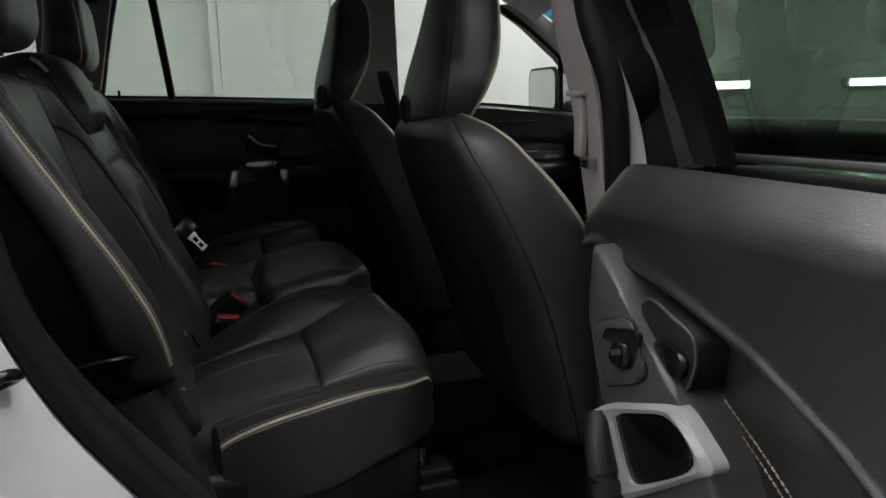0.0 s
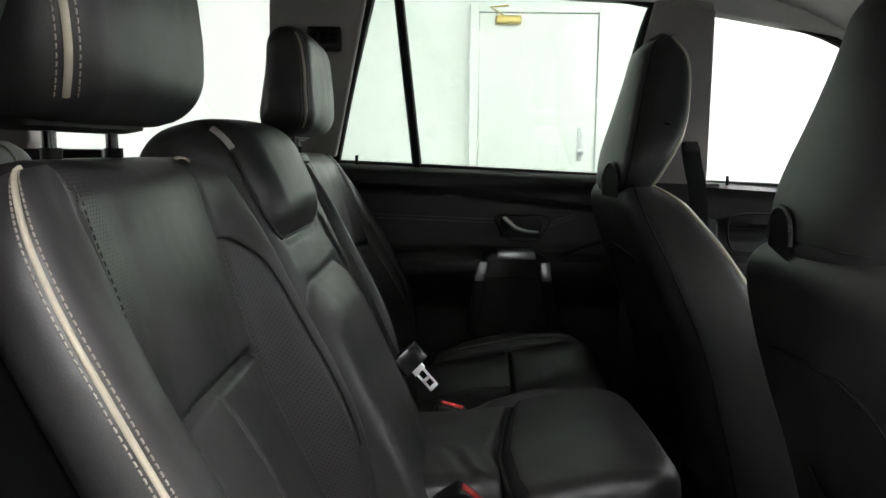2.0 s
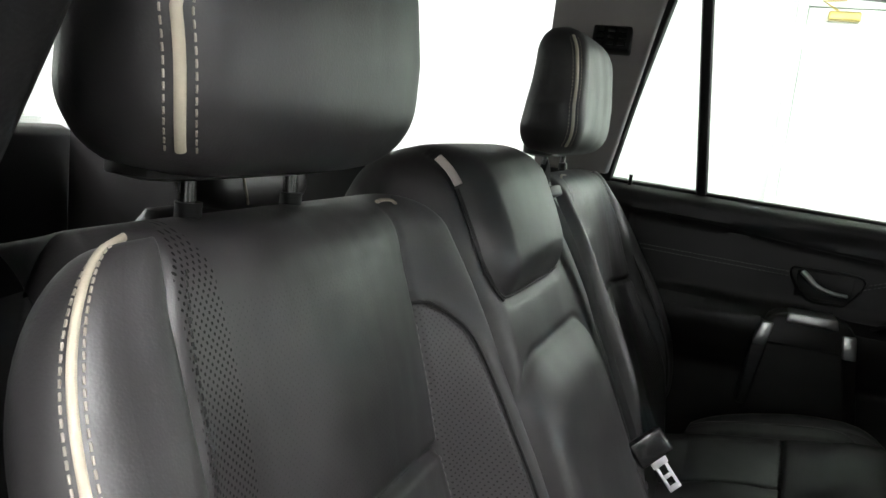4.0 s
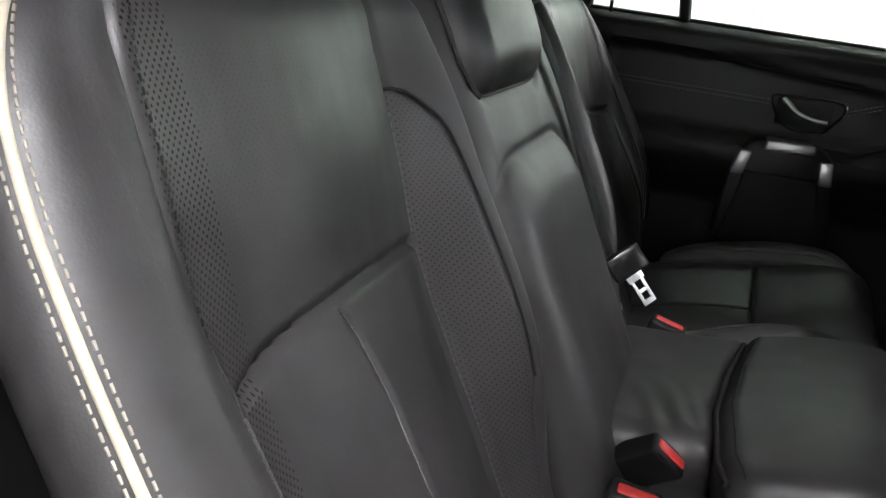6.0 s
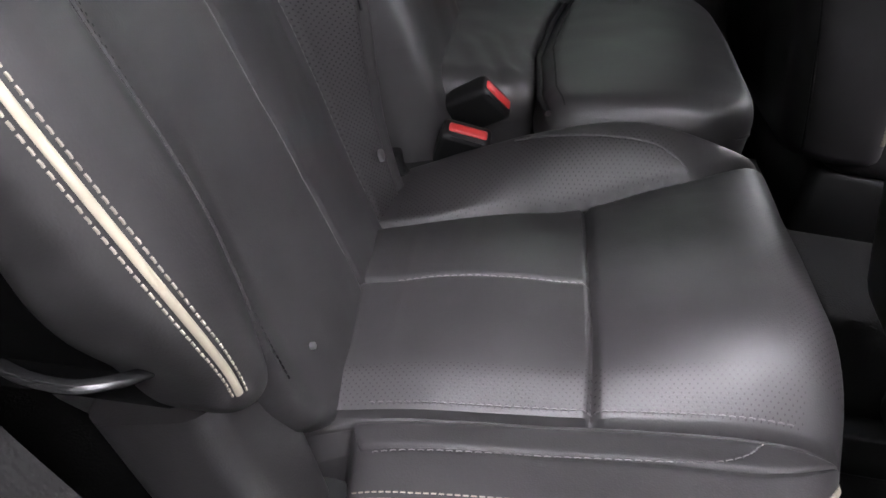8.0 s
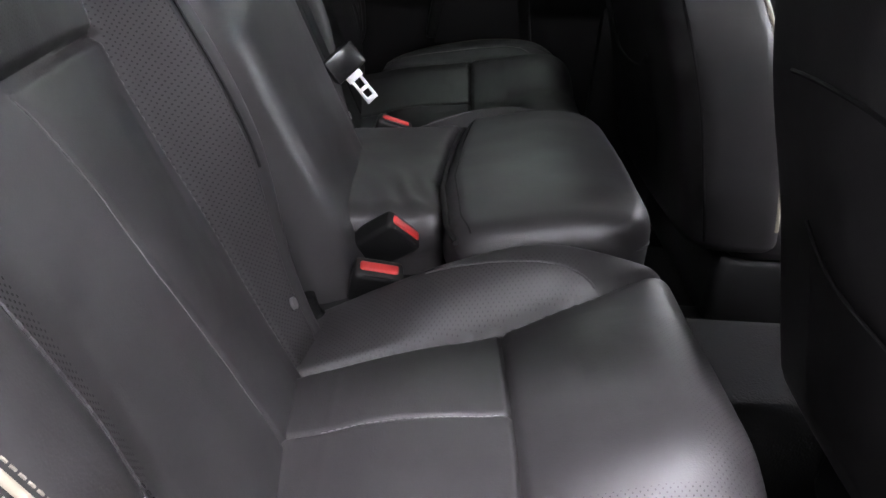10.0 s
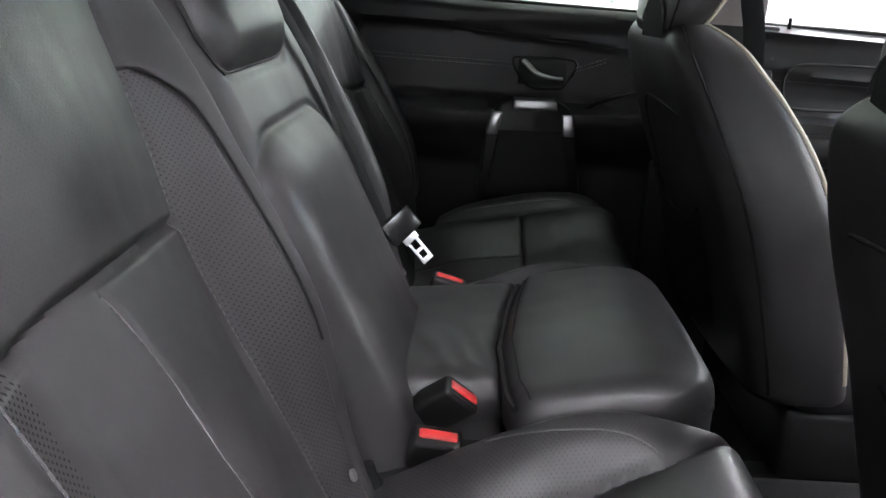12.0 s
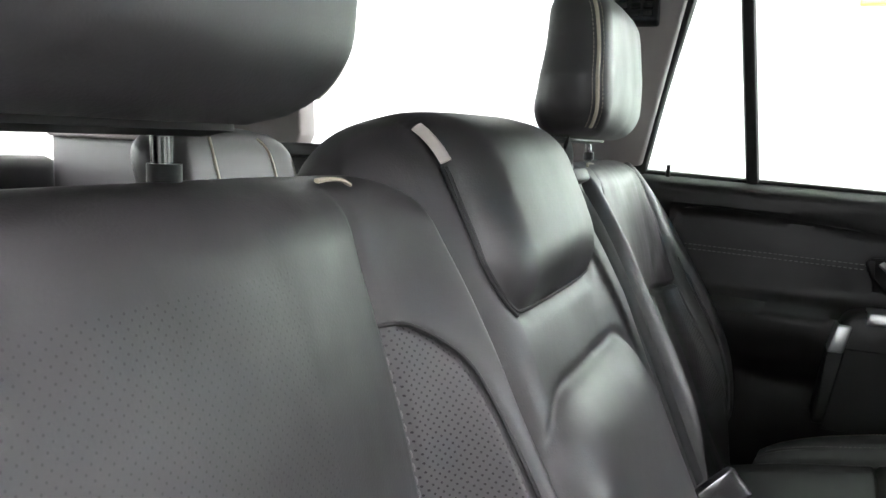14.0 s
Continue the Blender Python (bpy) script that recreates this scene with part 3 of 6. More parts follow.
def rear_outer_seat(k, label):
    seat = thing("rear_seat", label, "car seat", "rear seats")
    rows, zs = back_sections(k)

    def patch(i, q):
        if q >= N_BACK:
            return 0
        y, z = abs(rows[i][q].y + rows[i][q + 1].y) / 2, zs[i]
        if inner_line(z) + 0.003 < y < seam_in(z) - 0.001 and 0.66 < z < 1.079:
            return 1
        if 0.556 < y < outer_line(z) - 0.004 and z > 0.78:
            return 3
        if 0.40 < y <= 0.556 and 0.985 < z < 1.12:
            return 2
        return 0
    back = part("backrest", loft(rows, patch), (LEATHER, PERF_BACK, PERF_FAINT, PERF_EDGE), seat, "black leather backrest with perforated inserts")
    # outer bolster with the cream piping along its edge
    zs2 = [(0.748 + 0.03 * (1 - math.sin(math.pi / 2 * (1 - a / 8))), 0.03 * (1 - math.cos(math.pi / 2 * (1 - a / 8)))) for a in range(8)]
    zs2 += [(0.778 + (1.095 - 0.778) * i / 79, 0.0) for i in range(80)]
    zs2 += [(1.095 + 0.068 * math.sin(math.pi / 2 * a / 14), 0.06 * (1 - math.cos(math.pi / 2 * a / 14))) for a in range(1, 15)]
    rows2 = [bolster_section(k, z, inset) for z, inset in zs2]
    bolster = part("side_bolster", loft(rows2), LEATHER, seat, "smooth black leather side bolster")
    shell = [section((EDGE(z) - 0.03, 0, z), (0, k, 0), frame_at(EDGE, z), 0.625 + inset * 0.1, FLARE(z) - 0.016 - inset * 0.9, -0.17 + inset, -inset, 0.02, None, 12) for z, inset in zs2]
    part("side_shell", loft(shell), FRAME_BLACK, seat, "black side shell behind the bolster")
    corner = 24 + 4
    up = Vector((0.8, k * 0.6, 0.2)).normalized()
    run = rows2[9:-1]
    path = [r[corner] for r in run] + [rows2[-1][corner] + Vector((-0.006, -k * 0.012, 0.001))]
    part("piping", tube(path, 0.0022, 10, 0.6, up=up), CREAM, bolster, "cream leather piping")
    for off in (-1, 1):
        p2 = [r[corner].lerp(r[corner + off], 0.80) for r in run]
        part("stitching", dashes(p2, [up] * len(p2), 0.0034, 0.0019, 0.0007), THREAD, bolster, "cream stitching")
    short = [on_back(k, y, z, 0.001)[0] for y, z in ((0.335, 1.150), (0.322, 1.151), (0.31, 1.150), (0.302, 1.147))]
    part("piping", tube(smoothed([p + Vector((-0.014, 0, 0.008)) for p in short], 12), 0.002, 8, 0.6, up=Vector((0.3, 0, 1))), CREAM, back, "short end of cream piping")
    # seams: a ribbed lip along the outer bolster with its row of stitches, one along the inner bolster, a fine one down the middle
    rim_zs = (0.72, 0.76, 0.80, 0.85, 0.90, 0.95, 1.0, 1.05, 1.10, 1.13, 1.145)
    for pts, mat, size in (
        ([(outer_line(z) + 0.007, z) for z in (0.76, 0.80, 0.85, 0.90, 0.94, 0.97)], LIP, (0.0042, 0.0006, 0.0012, 0.0004)),
        ([(outer_line(z) - 0.013, z) for z in rim_zs], SEAM_SHADE, (0.0036, 0.0024, 0.0006, 0.0004)),
        ([(seam_in(z) + 0.003, z) for z in (0.70, 0.78, 0.85, 0.93, 0.97, 1.03, 1.07)], SEAM_THREAD, (0.0045, 0.0030, 0.0005, 0.0008)),
        ([(tee_line(z), z) for z in (0.70, 0.755, 0.80, 0.84, 0.90, 0.945, 0.965)], SEAM_THREAD, (0.0060, 0.0003, 0.0006, 0.0002)),
    ):
        line, ups = back_line(k, pts, 160)
        part("stitching", dashes(drape(line, ups, (back, bolster), 0.0004), ups, *size), mat, back, "grey seam stitching")
    line, ups = back_line(k, [(outer_line(z) + 0.0035, z) for z in (0.76, 0.80, 0.85, 0.90, 0.95, 1.0)], 160)
    part("seam", tube(drape(line, ups, (back, bolster), 0.0002), 0.0014, 6), SEAM_SHADE, back, "dark joint beside the outer bolster")
    line, ups = back_line(k, [(inner_line(z), z) for z in (0.83, 0.88, 0.92, 0.96, 1.0, 1.03, 1.05, 1.066, 1.076, 1.080, 1.082)])
    part("seam", tube([p + u * 0.0032 for p, u in zip(line, ups)], 0.0014, 6), SEAM_SHADE, back, "dark piped seam")
    # low button on the inner edge
    for y, z, r in ((0.272, 0.714, 0.006), (0.520, 0.703, 0.0026)):
        p, n = on_back(k, y, z, 0.002)
        part("button", tube([p, p + n * 0.003], r, 14), CHROME, back, "small grey plastic button")

    rows3, xs = cushion_sections(k)

    def patch3(i, q):
        if q >= N_SEAT:
            return 0
        x = xs[i]
        y = abs(rows3[i][q].y + rows3[i][q + 1].y) / 2
        if 0.226 < y < pad_in(x) - 0.004 and -0.14 < x < 0.105:
            return 1
        if 0.492 < y < PAD_OUT - 0.004 and x < 0.172:
            return 1
        if PAD_IN + 0.02 < y < 0.50 and x > 0.158:
            return 1
        return 0
    cushion = part("cushion", loft(rows3, patch3), (LEATHER, PERF_SEAT), seat, "black leather seat cushion, creased and shiny")
    corner = N_SEAT + 3
    first = next(i for i, x in enumerate(xs) if x > -0.12)
    path = [r[corner] for r in rows3[first:-6]]
    tilt = Vector((0, k * 0.6, 0.8))
    part("piping", tube(path, 0.0023, 8, 0.6, up=tilt), CREAM, cushion, "cream leather piping")
    for off in (-3, 3):
        p2 = [r[corner + off] for r in rows3[first:-6]]
        part("stitching", dashes(p2, [tilt] * len(p2), 0.0034, 0.0018, 0.0006), THREAD, cushion, "cream stitching")
    for pts, mat in (
        ([(0.560, -0.11), (0.562, 0.0), (0.560, 0.09), (0.552, 0.125), (0.535, 0.145)], SEAM_THREAD),
        ([(PAD_OUT - 0.005, -0.12), (PAD_OUT - 0.005, 0.0), (PAD_OUT - 0.005, 0.10), (PAD_OUT - 0.005, 0.17)], SEAM_THREAD),
        ([(0.398, -0.12), (0.398, -0.05), (0.400, 0.015), (0.405, 0.030)], SEAM_THREAD),
        ([(0.222, -0.04), (0.225, -0.01), (0.231, 0.033), (0.235, 0.068), (0.239, 0.092), (0.246, 0.11), (0.255, 0.122)], LIP),
    ):
        p = smoothed([(y, x, 0) for y, x in pts], 120)
        ups = [Vector((0, 0, 1))] * 120
        laid = drape([on_cushion(k, q.x, q.y) for q in p], ups, (cushion,), 0.0006)
        size = (0.0060, 0.0004, 0.0011) if mat is LIP else (0.0042, 0.0022, 0.0006)
        part("stitching", dashes(laid, ups, *size), mat, cushion, "seam stitching")
    if k < 0:
        headrest(seat, k, 0.338, 0.612, -0.328, 1.186, HEAD_TOP)
    else:
        headrest(seat, k, 0.230, 0.524, -0.335, 1.190, HEAD_TOP)
    # plastic base, hinge cover and release lever
    part("base", box(-0.18, 0.17, min(k * 0.27, k * 0.60), max(k * 0.27, k * 0.60), 0.50, 0.60, 0.02), PLASTIC, seat, "black plastic seat base")
    part("rail_bolt", tube([(0.188, k * 0.515, 0.505), (0.188, k * 0.515, 0.552), (0.188, k * 0.515, 0.560), (0.188, k * 0.515, 0.563)], [0.014, 0.014, 0.012, 0.006], 14), DARK_STEEL, seat, "bright steel rail bolt")
    part("rail_end", box(0.15, 0.235, min(k * 0.49, k * 0.545), max(k * 0.49, k * 0.545), 0.50, 0.528, 0.006), PLASTIC, seat, "black steel rail end")
    part("rail", box(-0.2, 0.24, min(k * 0.50, k * 0.56), max(k * 0.50, k * 0.56), 0.46, 0.51, 0.006), PLASTIC, seat, "black steel seat rail")
    cover = []
    for i in range(16):
        u = i / 15
        z = 0.54 + 0.21 * u
        cover.append(section((-0.118 - 0.072 * u, 0, z), (0, k, 0), (1, 0, 0.3), 0.542, 0.615 + 0.02 * u, -0.075, 0.0, 0.018, None, 10))
    part("hinge_cover", loft(cover), LEATHER, seat, "black leather-covered hinge side")
    part("release_lever", tube(smoothed([(-0.275, k * 0.664, 0.800), (-0.255, k * 0.674, 0.806), (-0.232, k * 0.677, 0.809), (-0.215, k * 0.668, 0.808), (-0.208, k * 0.655, 0.803)], 18), 0.0042, 10, 0.7), GLOSS_BLACK, seat, "black release lever")
    part("back_shell", box(-0.47, -0.43, min(k * 0.26, k * 0.62), max(k * 0.26, k * 0.62), 0.66, 1.13, 0.015), CARPET, seat, "black carpeted rear shell")
    return seat


rear_outer_seat(-1, "black leather outer rear seat with cream piping, beside the open door")
rear_outer_seat(1, "black leather outer rear seat with cream piping, by the closed door")

# ---- rear middle seat ----
MID = curve_table([(0.66, -0.105), (0.74, -0.143), (0.85, -0.196), (0.99, -0.258), (1.06, -0.288), (1.187, -0.350), (1.24, -0.37)])
N_MID = 150


def pad(y, z, yc, zc, hy, hz, r):
    """Signed distance to a rounded rectangle (negative inside)."""
    qy, qz = abs(y - yc) - hy + r, abs(z - zc) - hz + r
    return math.hypot(max(qy, 0), max(qz, 0)) + min(max(qy, qz), 0) - r


def swell(d, r):
    """A rounded rise inwards from an outline, 0 at its edge and 1 from r on."""
    u = min(1, max(0, -d / r))
    return u * (2 - u)


def upper_pad(y, z):
    return pad(y + 0.03 * (z - 1.07), z, -0.075, 1.225, 0.120, 0.160, 0.040)


def lower_pad(y, z):
    return pad(y, z, -0.052, 0.815, 0.155, 0.190, 0.075)


def mid_relief(y, z):
    h = 0.006 * bulge(y / 0.19)
    upper, lower = upper_pad(y, z), lower_pad(y, z)
    h += 0.019 * swell(upper, 0.034) + 0.010 * bulge((y + 0.085) / 0.14) * step(1.05, 1.13, z) - 0.004 * math.exp(-((upper - 0.003) / 0.006) ** 2)
    h += 0.016 * swell(lower, 0.055) - 0.003 * math.exp(-((lower - 0.003) / 0.005) ** 2)
    h -= 0.034 * step(0.19, 0.285, -y) + 0.014 * step(0.14, 0.20, y)
    h += 0.0018 * noise.noise((y * 16, z * 12, 4.4))
    return h


def mid_sides(z):
    """The near and far edge of the middle backrest at a height."""
    return table([(0.66, -0.205), (1.0, -0.205), (1.06, -0.21), (1.10, -0.225), (1.14, -0.262), (1.17, -0.280)], z), table([(0.66, 0.205), (1.06, 0.205), (1.12, 0.19), (1.17, 0.165)], z)


middle = thing("rear_seat", "black leather middle rear seat with padded top and booster cushion", "car seat", "rear seats")
rows = []
for i in range(220):
    z = 0.66 + (1.155 - 0.66) * i / 219
    ya, yb = mid_sides(z)
    rows.append(section((MID(z), 0, z), (0, 1, 0), frame_at(MID, z), ya, yb, -0.10, 0.0, 0.03, lambda y, z=z: mid_relief(y, z), N_MID))
for a in range(1, 17):
    q = math.pi / 2 * a / 16
    z, inset = 1.155 + 0.055 * math.sin(q), 1 - math.cos(q)
    ya, yb = mid_sides(z)
    rows.append(section((MID(z), 0, z), (0, 1, 0), frame_at(MID, z), ya + inset * 0.10, yb - inset * 0.12, -0.10 + inset * 0.045, -inset * 0.045, 0.03, lambda y, z=z, f=1 - inset: mid_relief(y, z) * (0.4 + 0.6 * f), N_MID))
mid_back = part("backrest", loft(rows), LEATHER, middle, "black leather backrest with a raised head pad")


def on_mid(y, z, lift=0.0):
    n = frame_at(MID, z)
    inset = 1 - math.sqrt(max(0, 1 - (max(0, z - 1.155) / 0.055) ** 2))
    return Vector((MID(z), y, z)) + n * (mid_relief(y, z) * (1 - 0.6 * inset) - inset * 0.045 + lift), n


# two dark seams side by side round the head pad
for out in (0.0, 0.006):
    edge = [(-0.197 - out - 0.03 * (z - 1.07), z) for z in (1.165, 1.15, 1.12, 1.10)] + [(-0.190 - out, 1.082), (-0.176 - out * 0.7, 1.068 - out * 0.7), (-0.155, 1.0645 - out), (-0.09, 1.0645 - out), (-0.02, 1.0645 - out), (0.022, 1.069 - out)]
    if out:
        edge = edge[:6]
    both = [on_mid(q.x, q.y, 0.0016) for q in smoothed([(y, z, 0) for y, z in edge], 90)]
    part("seam", tube([b[0] for b in both], 0.0014, 6), SEAM_SHADE, mid_back, "dark seam round the head pad")
strap = [on_mid(-0.200, z, 0.004)[0] for z in (1.195, 1.190, 1.183, 1.176, 1.168)]
part("tag", tube(strap, 0.0055, 10, 0.35, up=Vector((0.75, -0.45, 0.45))), TAG, mid_back, "pale grey pull tag")

MID_TOP = curve_table([(-0.20, 0.735), (-0.15, 0.742), (-0.02, 0.752), (0.0, 0.758), (0.06, 0.772), (0.12, 0.782), (0.16, 0.782), (0.22, 0.77)])


def joint(y):
    return table([(-0.24, 0.008), (-0.213, -0.004), (-0.157, -0.019), (-0.06, -0.023), (0.05, -0.009), (0.10, 0.0), (0.2, 0.02)], y)


def mid_seat_relief(y, x, front):
    d = x - joint(y)
    h = 0.010 * bulge((y + 0.03) / 0.2)
    if front:
        h += 0.004 * step(0, 0.02, d)
        h -= 0.010 * step(0.008, 0.0, d)
        h += 0.004 * bulge((d - 0.09) / 0.1) * bulge((y + 0.03) / 0.2)
    else:
        h -= 0.010 * step(-0.010, 0.0, d)
        # creases of the worn leather
        h += 0.0016 * math.sin(230 * (0.8 * x + 0.35 * y) + 6 * noise.noise((y * 12, x * 12, 1))) * bulge((y + 0.11) / 0.10) * bulge((x + 0.07) / 0.06)
    h += 0.0015 * noise.noise((y * 20, x * 20, 6.6))
    return h


for front, name, label in ((False, "seat_base_cushion", "creased black leather rear cushion"), (True, "booster_cushion", "smooth black leather booster cushion")):
    rows = []
    ys = np.linspace(-0.206 if front else -0.138, 0.172, 70)
    for i, y in enumerate(ys):
        e = min(y - ys[0], 0.172 - y)
        inset = 0.03 - math.sqrt(max(0, 0.03 ** 2 - (0.03 - min(e, 0.03)) ** 2))
        x0, x1 = (joint(y) - 0.002, 0.197 - 0.03 * (1 - min(1, e / 0.07)) ** 2) if front else (-0.19, joint(y) - 0.001)
        rows.append(section((0, y, 0), (1, 0, 0), (0, 0, 1), x0 + inset * 0.5 * front, x1 - inset * 0.9 * front, 0.70 if front else 0.66, 0.77 - inset * 0.9, 0.02, lambda x, y=y: MID_TOP(x) - 0.77 + mid_seat_relief(y, x, front), 60))
    cushion = part(name, loft(rows), LEATHER, middle, label)
    if front:
        rim = [(0.004, -0.198, 0.742), (0.09, -0.204, 0.752), (0.15, -0.198, 0.756), (0.18, -0.185, 0.755), (0.193, -0.15, 0.752), (0.198, -0.05, 0.75), (0.198, 0.08, 0.75), (0.19, 0.15, 0.75)]
        part("seam", tube(smoothed(rim, 60), 0.002, 6), LEATHER, cushion, "thin black piping")
        # dark gap to the cushion behind it, and the piped seam along its edge
        along, ups = np.linspace(-0.190, 0.150, 90), [Vector((0, 0, 1))] * 90
        gap = [Vector((joint(y) - 0.001, y, MID_TOP(joint(y)) + mid_seat_relief(y, joint(y), True) + 0.0005)) for y in along]
        part("seam", tube(gap, 0.0034, 8), SEAM_SHADE, cushion, "dark gap along the booster cushion")
        edge = drape([Vector((joint(y) + 0.013, y, MID_TOP(joint(y)))) for y in along], ups, (cushion,), 0.0002)
        part("seam", tube(edge, 0.0010, 6), SEAM_SHADE, cushion, "dark seam along the booster cushion")
part("base", box(-0.17, 0.17, -0.22, 0.16, 0.50, 0.68, 0.02), PLASTIC, middle, "black plastic base")


# ---- belts and buckles ----
def buckle(at, roll, lean, label):
    b = thing("belt_buckle", label, "seat belt", "belt buckles")
    m = Matrix.Translation(at) @ Matrix.Rotation(radians(lean), 4, "X") @ Matrix.Rotation(radians(roll), 4, "Y")
    part("housing", box(-0.0255, 0.0255, -0.013, 0.013, -0.072, 0.0, 0.006, m, 3), PLASTIC, b, "black plastic housing")
    part("release_button", box(-0.0200, 0.0200, -0.0050, 0.0065, -0.012, 0.0018, 0.003, m, 3), RED, b, "red release button")
    part("slot", box(-0.016, 0.016, -0.0112, -0.0092, -0.012, 0.0008, 0.0003, m), SEAM_SHADE, b, "dark tongue slot")
    part("strap", tube([m @ Vector((0, 0, -0.055)), m @ Vector((-0.008, 0, -0.09)), m @ Vector((-0.02, 0, -0.12))], 0.018, 8, 0.25, up=Vector((0, 1, 0))), WEBBING, b, "black webbing")
    return b


buckle((-0.086, -0.203, 0.723), 10, 26, "black belt buckle with red button beside the middle seat")
buckle((-0.062, -0.148, 0.742), 46, 24, "black belt buckle with red button leaning on the cushion")
buckle((-0.087, 0.180, 0.748), 16, 8, "black belt buckle with red button by the far seat")
hose = [(-0.155, -0.225, 0.70), (-0.148, -0.222, 0.678), (-0.13, -0.222, 0.668), (-0.10, -0.222, 0.67)]
tagged(part("buckle_stalk", tube(smoothed(hose, 14), 0.008, 8), GLOSS_BLACK), "bent black stalk at the root of the belt buckle", "seat belt")

belt = thing("seat_belt", "black webbing seat belt of the middle seat with steel tongue", "seat belt")
path, ups = [], []
for q in smoothed([(0.03, 1.172, 0), (0.045, 1.14, 0), (0.088, 1.07, 0), (0.118, 1.0, 0), (0.128, 0.93, 0), (0.122, 0.86, 0), (0.118, 0.84, 0)], 40):
    p, n = on_mid(q.x, q.y, 0.012)
    path.append(p)
    ups.append(n)
part("webbing", tube(path, 0.021, 12, 0.08, up=ups), WEBBING, belt, "black webbing strap")
m = Matrix.Translation((-0.312, 0.042, 1.150)) @ Matrix.Rotation(radians(-27), 4, "Y")
part("guide", box(-0.012, 0.012, -0.027, 0.027, -0.006, 0.008, 0.003, m), PLASTIC, belt, "black plastic belt guide")
lie = Vector((0.6, 0.05, -0.72)).normalized()
face = Vector((0.15, -0.8, 0.45))
face = (face - lie * face.dot(lie)).normalized()
m = Matrix.Translation((-0.146, 0.098, 0.838)) @ Matrix((face, face.cross(lie), -lie)).transposed().to_4x4()
part("tongue_grip", box(-0.009, 0.009, -0.024, 0.024, -0.004, 0.03, 0.004, m), GLOSS_BLACK, belt, "black tongue grip")
bm = bmesh.new()
for x0, x1, z0, z1 in ((-0.011, 0.011, -0.014, 0.0), (-0.0085, -0.0045, -0.044, -0.014), (0.0045, 0.0085, -0.044, -0.014), (-0.0085, 0.0085, -0.048, -0.041), (-0.0085, 0.0085, -0.031, -0.026)):
    box_into(bm, -0.0015, 0.0015, x0, x1, z0, z1, 0.0006)
bmesh.ops.transform(bm, matrix=m, verts=bm.verts)
part("tongue", bm, STEEL, belt, "bright steel tongue plate")


# ---- front seats ----
F_HALF = curve_table([(0.42, 0.23), (0.60, 0.265), (0.80, 0.27), (0.90, 0.262), (0.98, 0.235), (1.03, 0.205), (1.06, 0.18), (1.12, 0.14)])
F_REAR = curve_table([(0.42, 0.44), (0.60, 0.395), (0.79, 0.345), (0.90, 0.302), (1.00, 0.262), (1.06, 0.242), (1.12, 0.24)])
F_THICK = curve_table([(0.42, 0.13), (0.80, 0.15), (0.95, 0.14), (1.03, 0.11), (1.08, 0.08), (1.12, 0.06)])
H_HALF = curve_table([(1.04, 0.095), (1.08, 0.125), (1.11, 0.140), (1.15, 0.134), (1.20, 0.110), (1.25, 0.093), (1.30, 0.082), (1.34, 0.072)])
H_REAR = curve_table([(1.04, 0.255), (1.12, 0.262), (1.20, 0.282), (1.28, 0.302), (1.37, 0.318)])
H_THICK = curve_table([(1.04, 0.045), (1.09, 0.065), (1.15, 0.088), (1.20, 0.096), (1.27, 0.088), (1.34, 0.06)])


def rounded_rear(p, k, yc, half, amount):
    """Swells the rear face of a lofted back or headrest."""
    return Vector((p.x - amount * bulge((k * p.y - yc) / half), p.y, p.z))


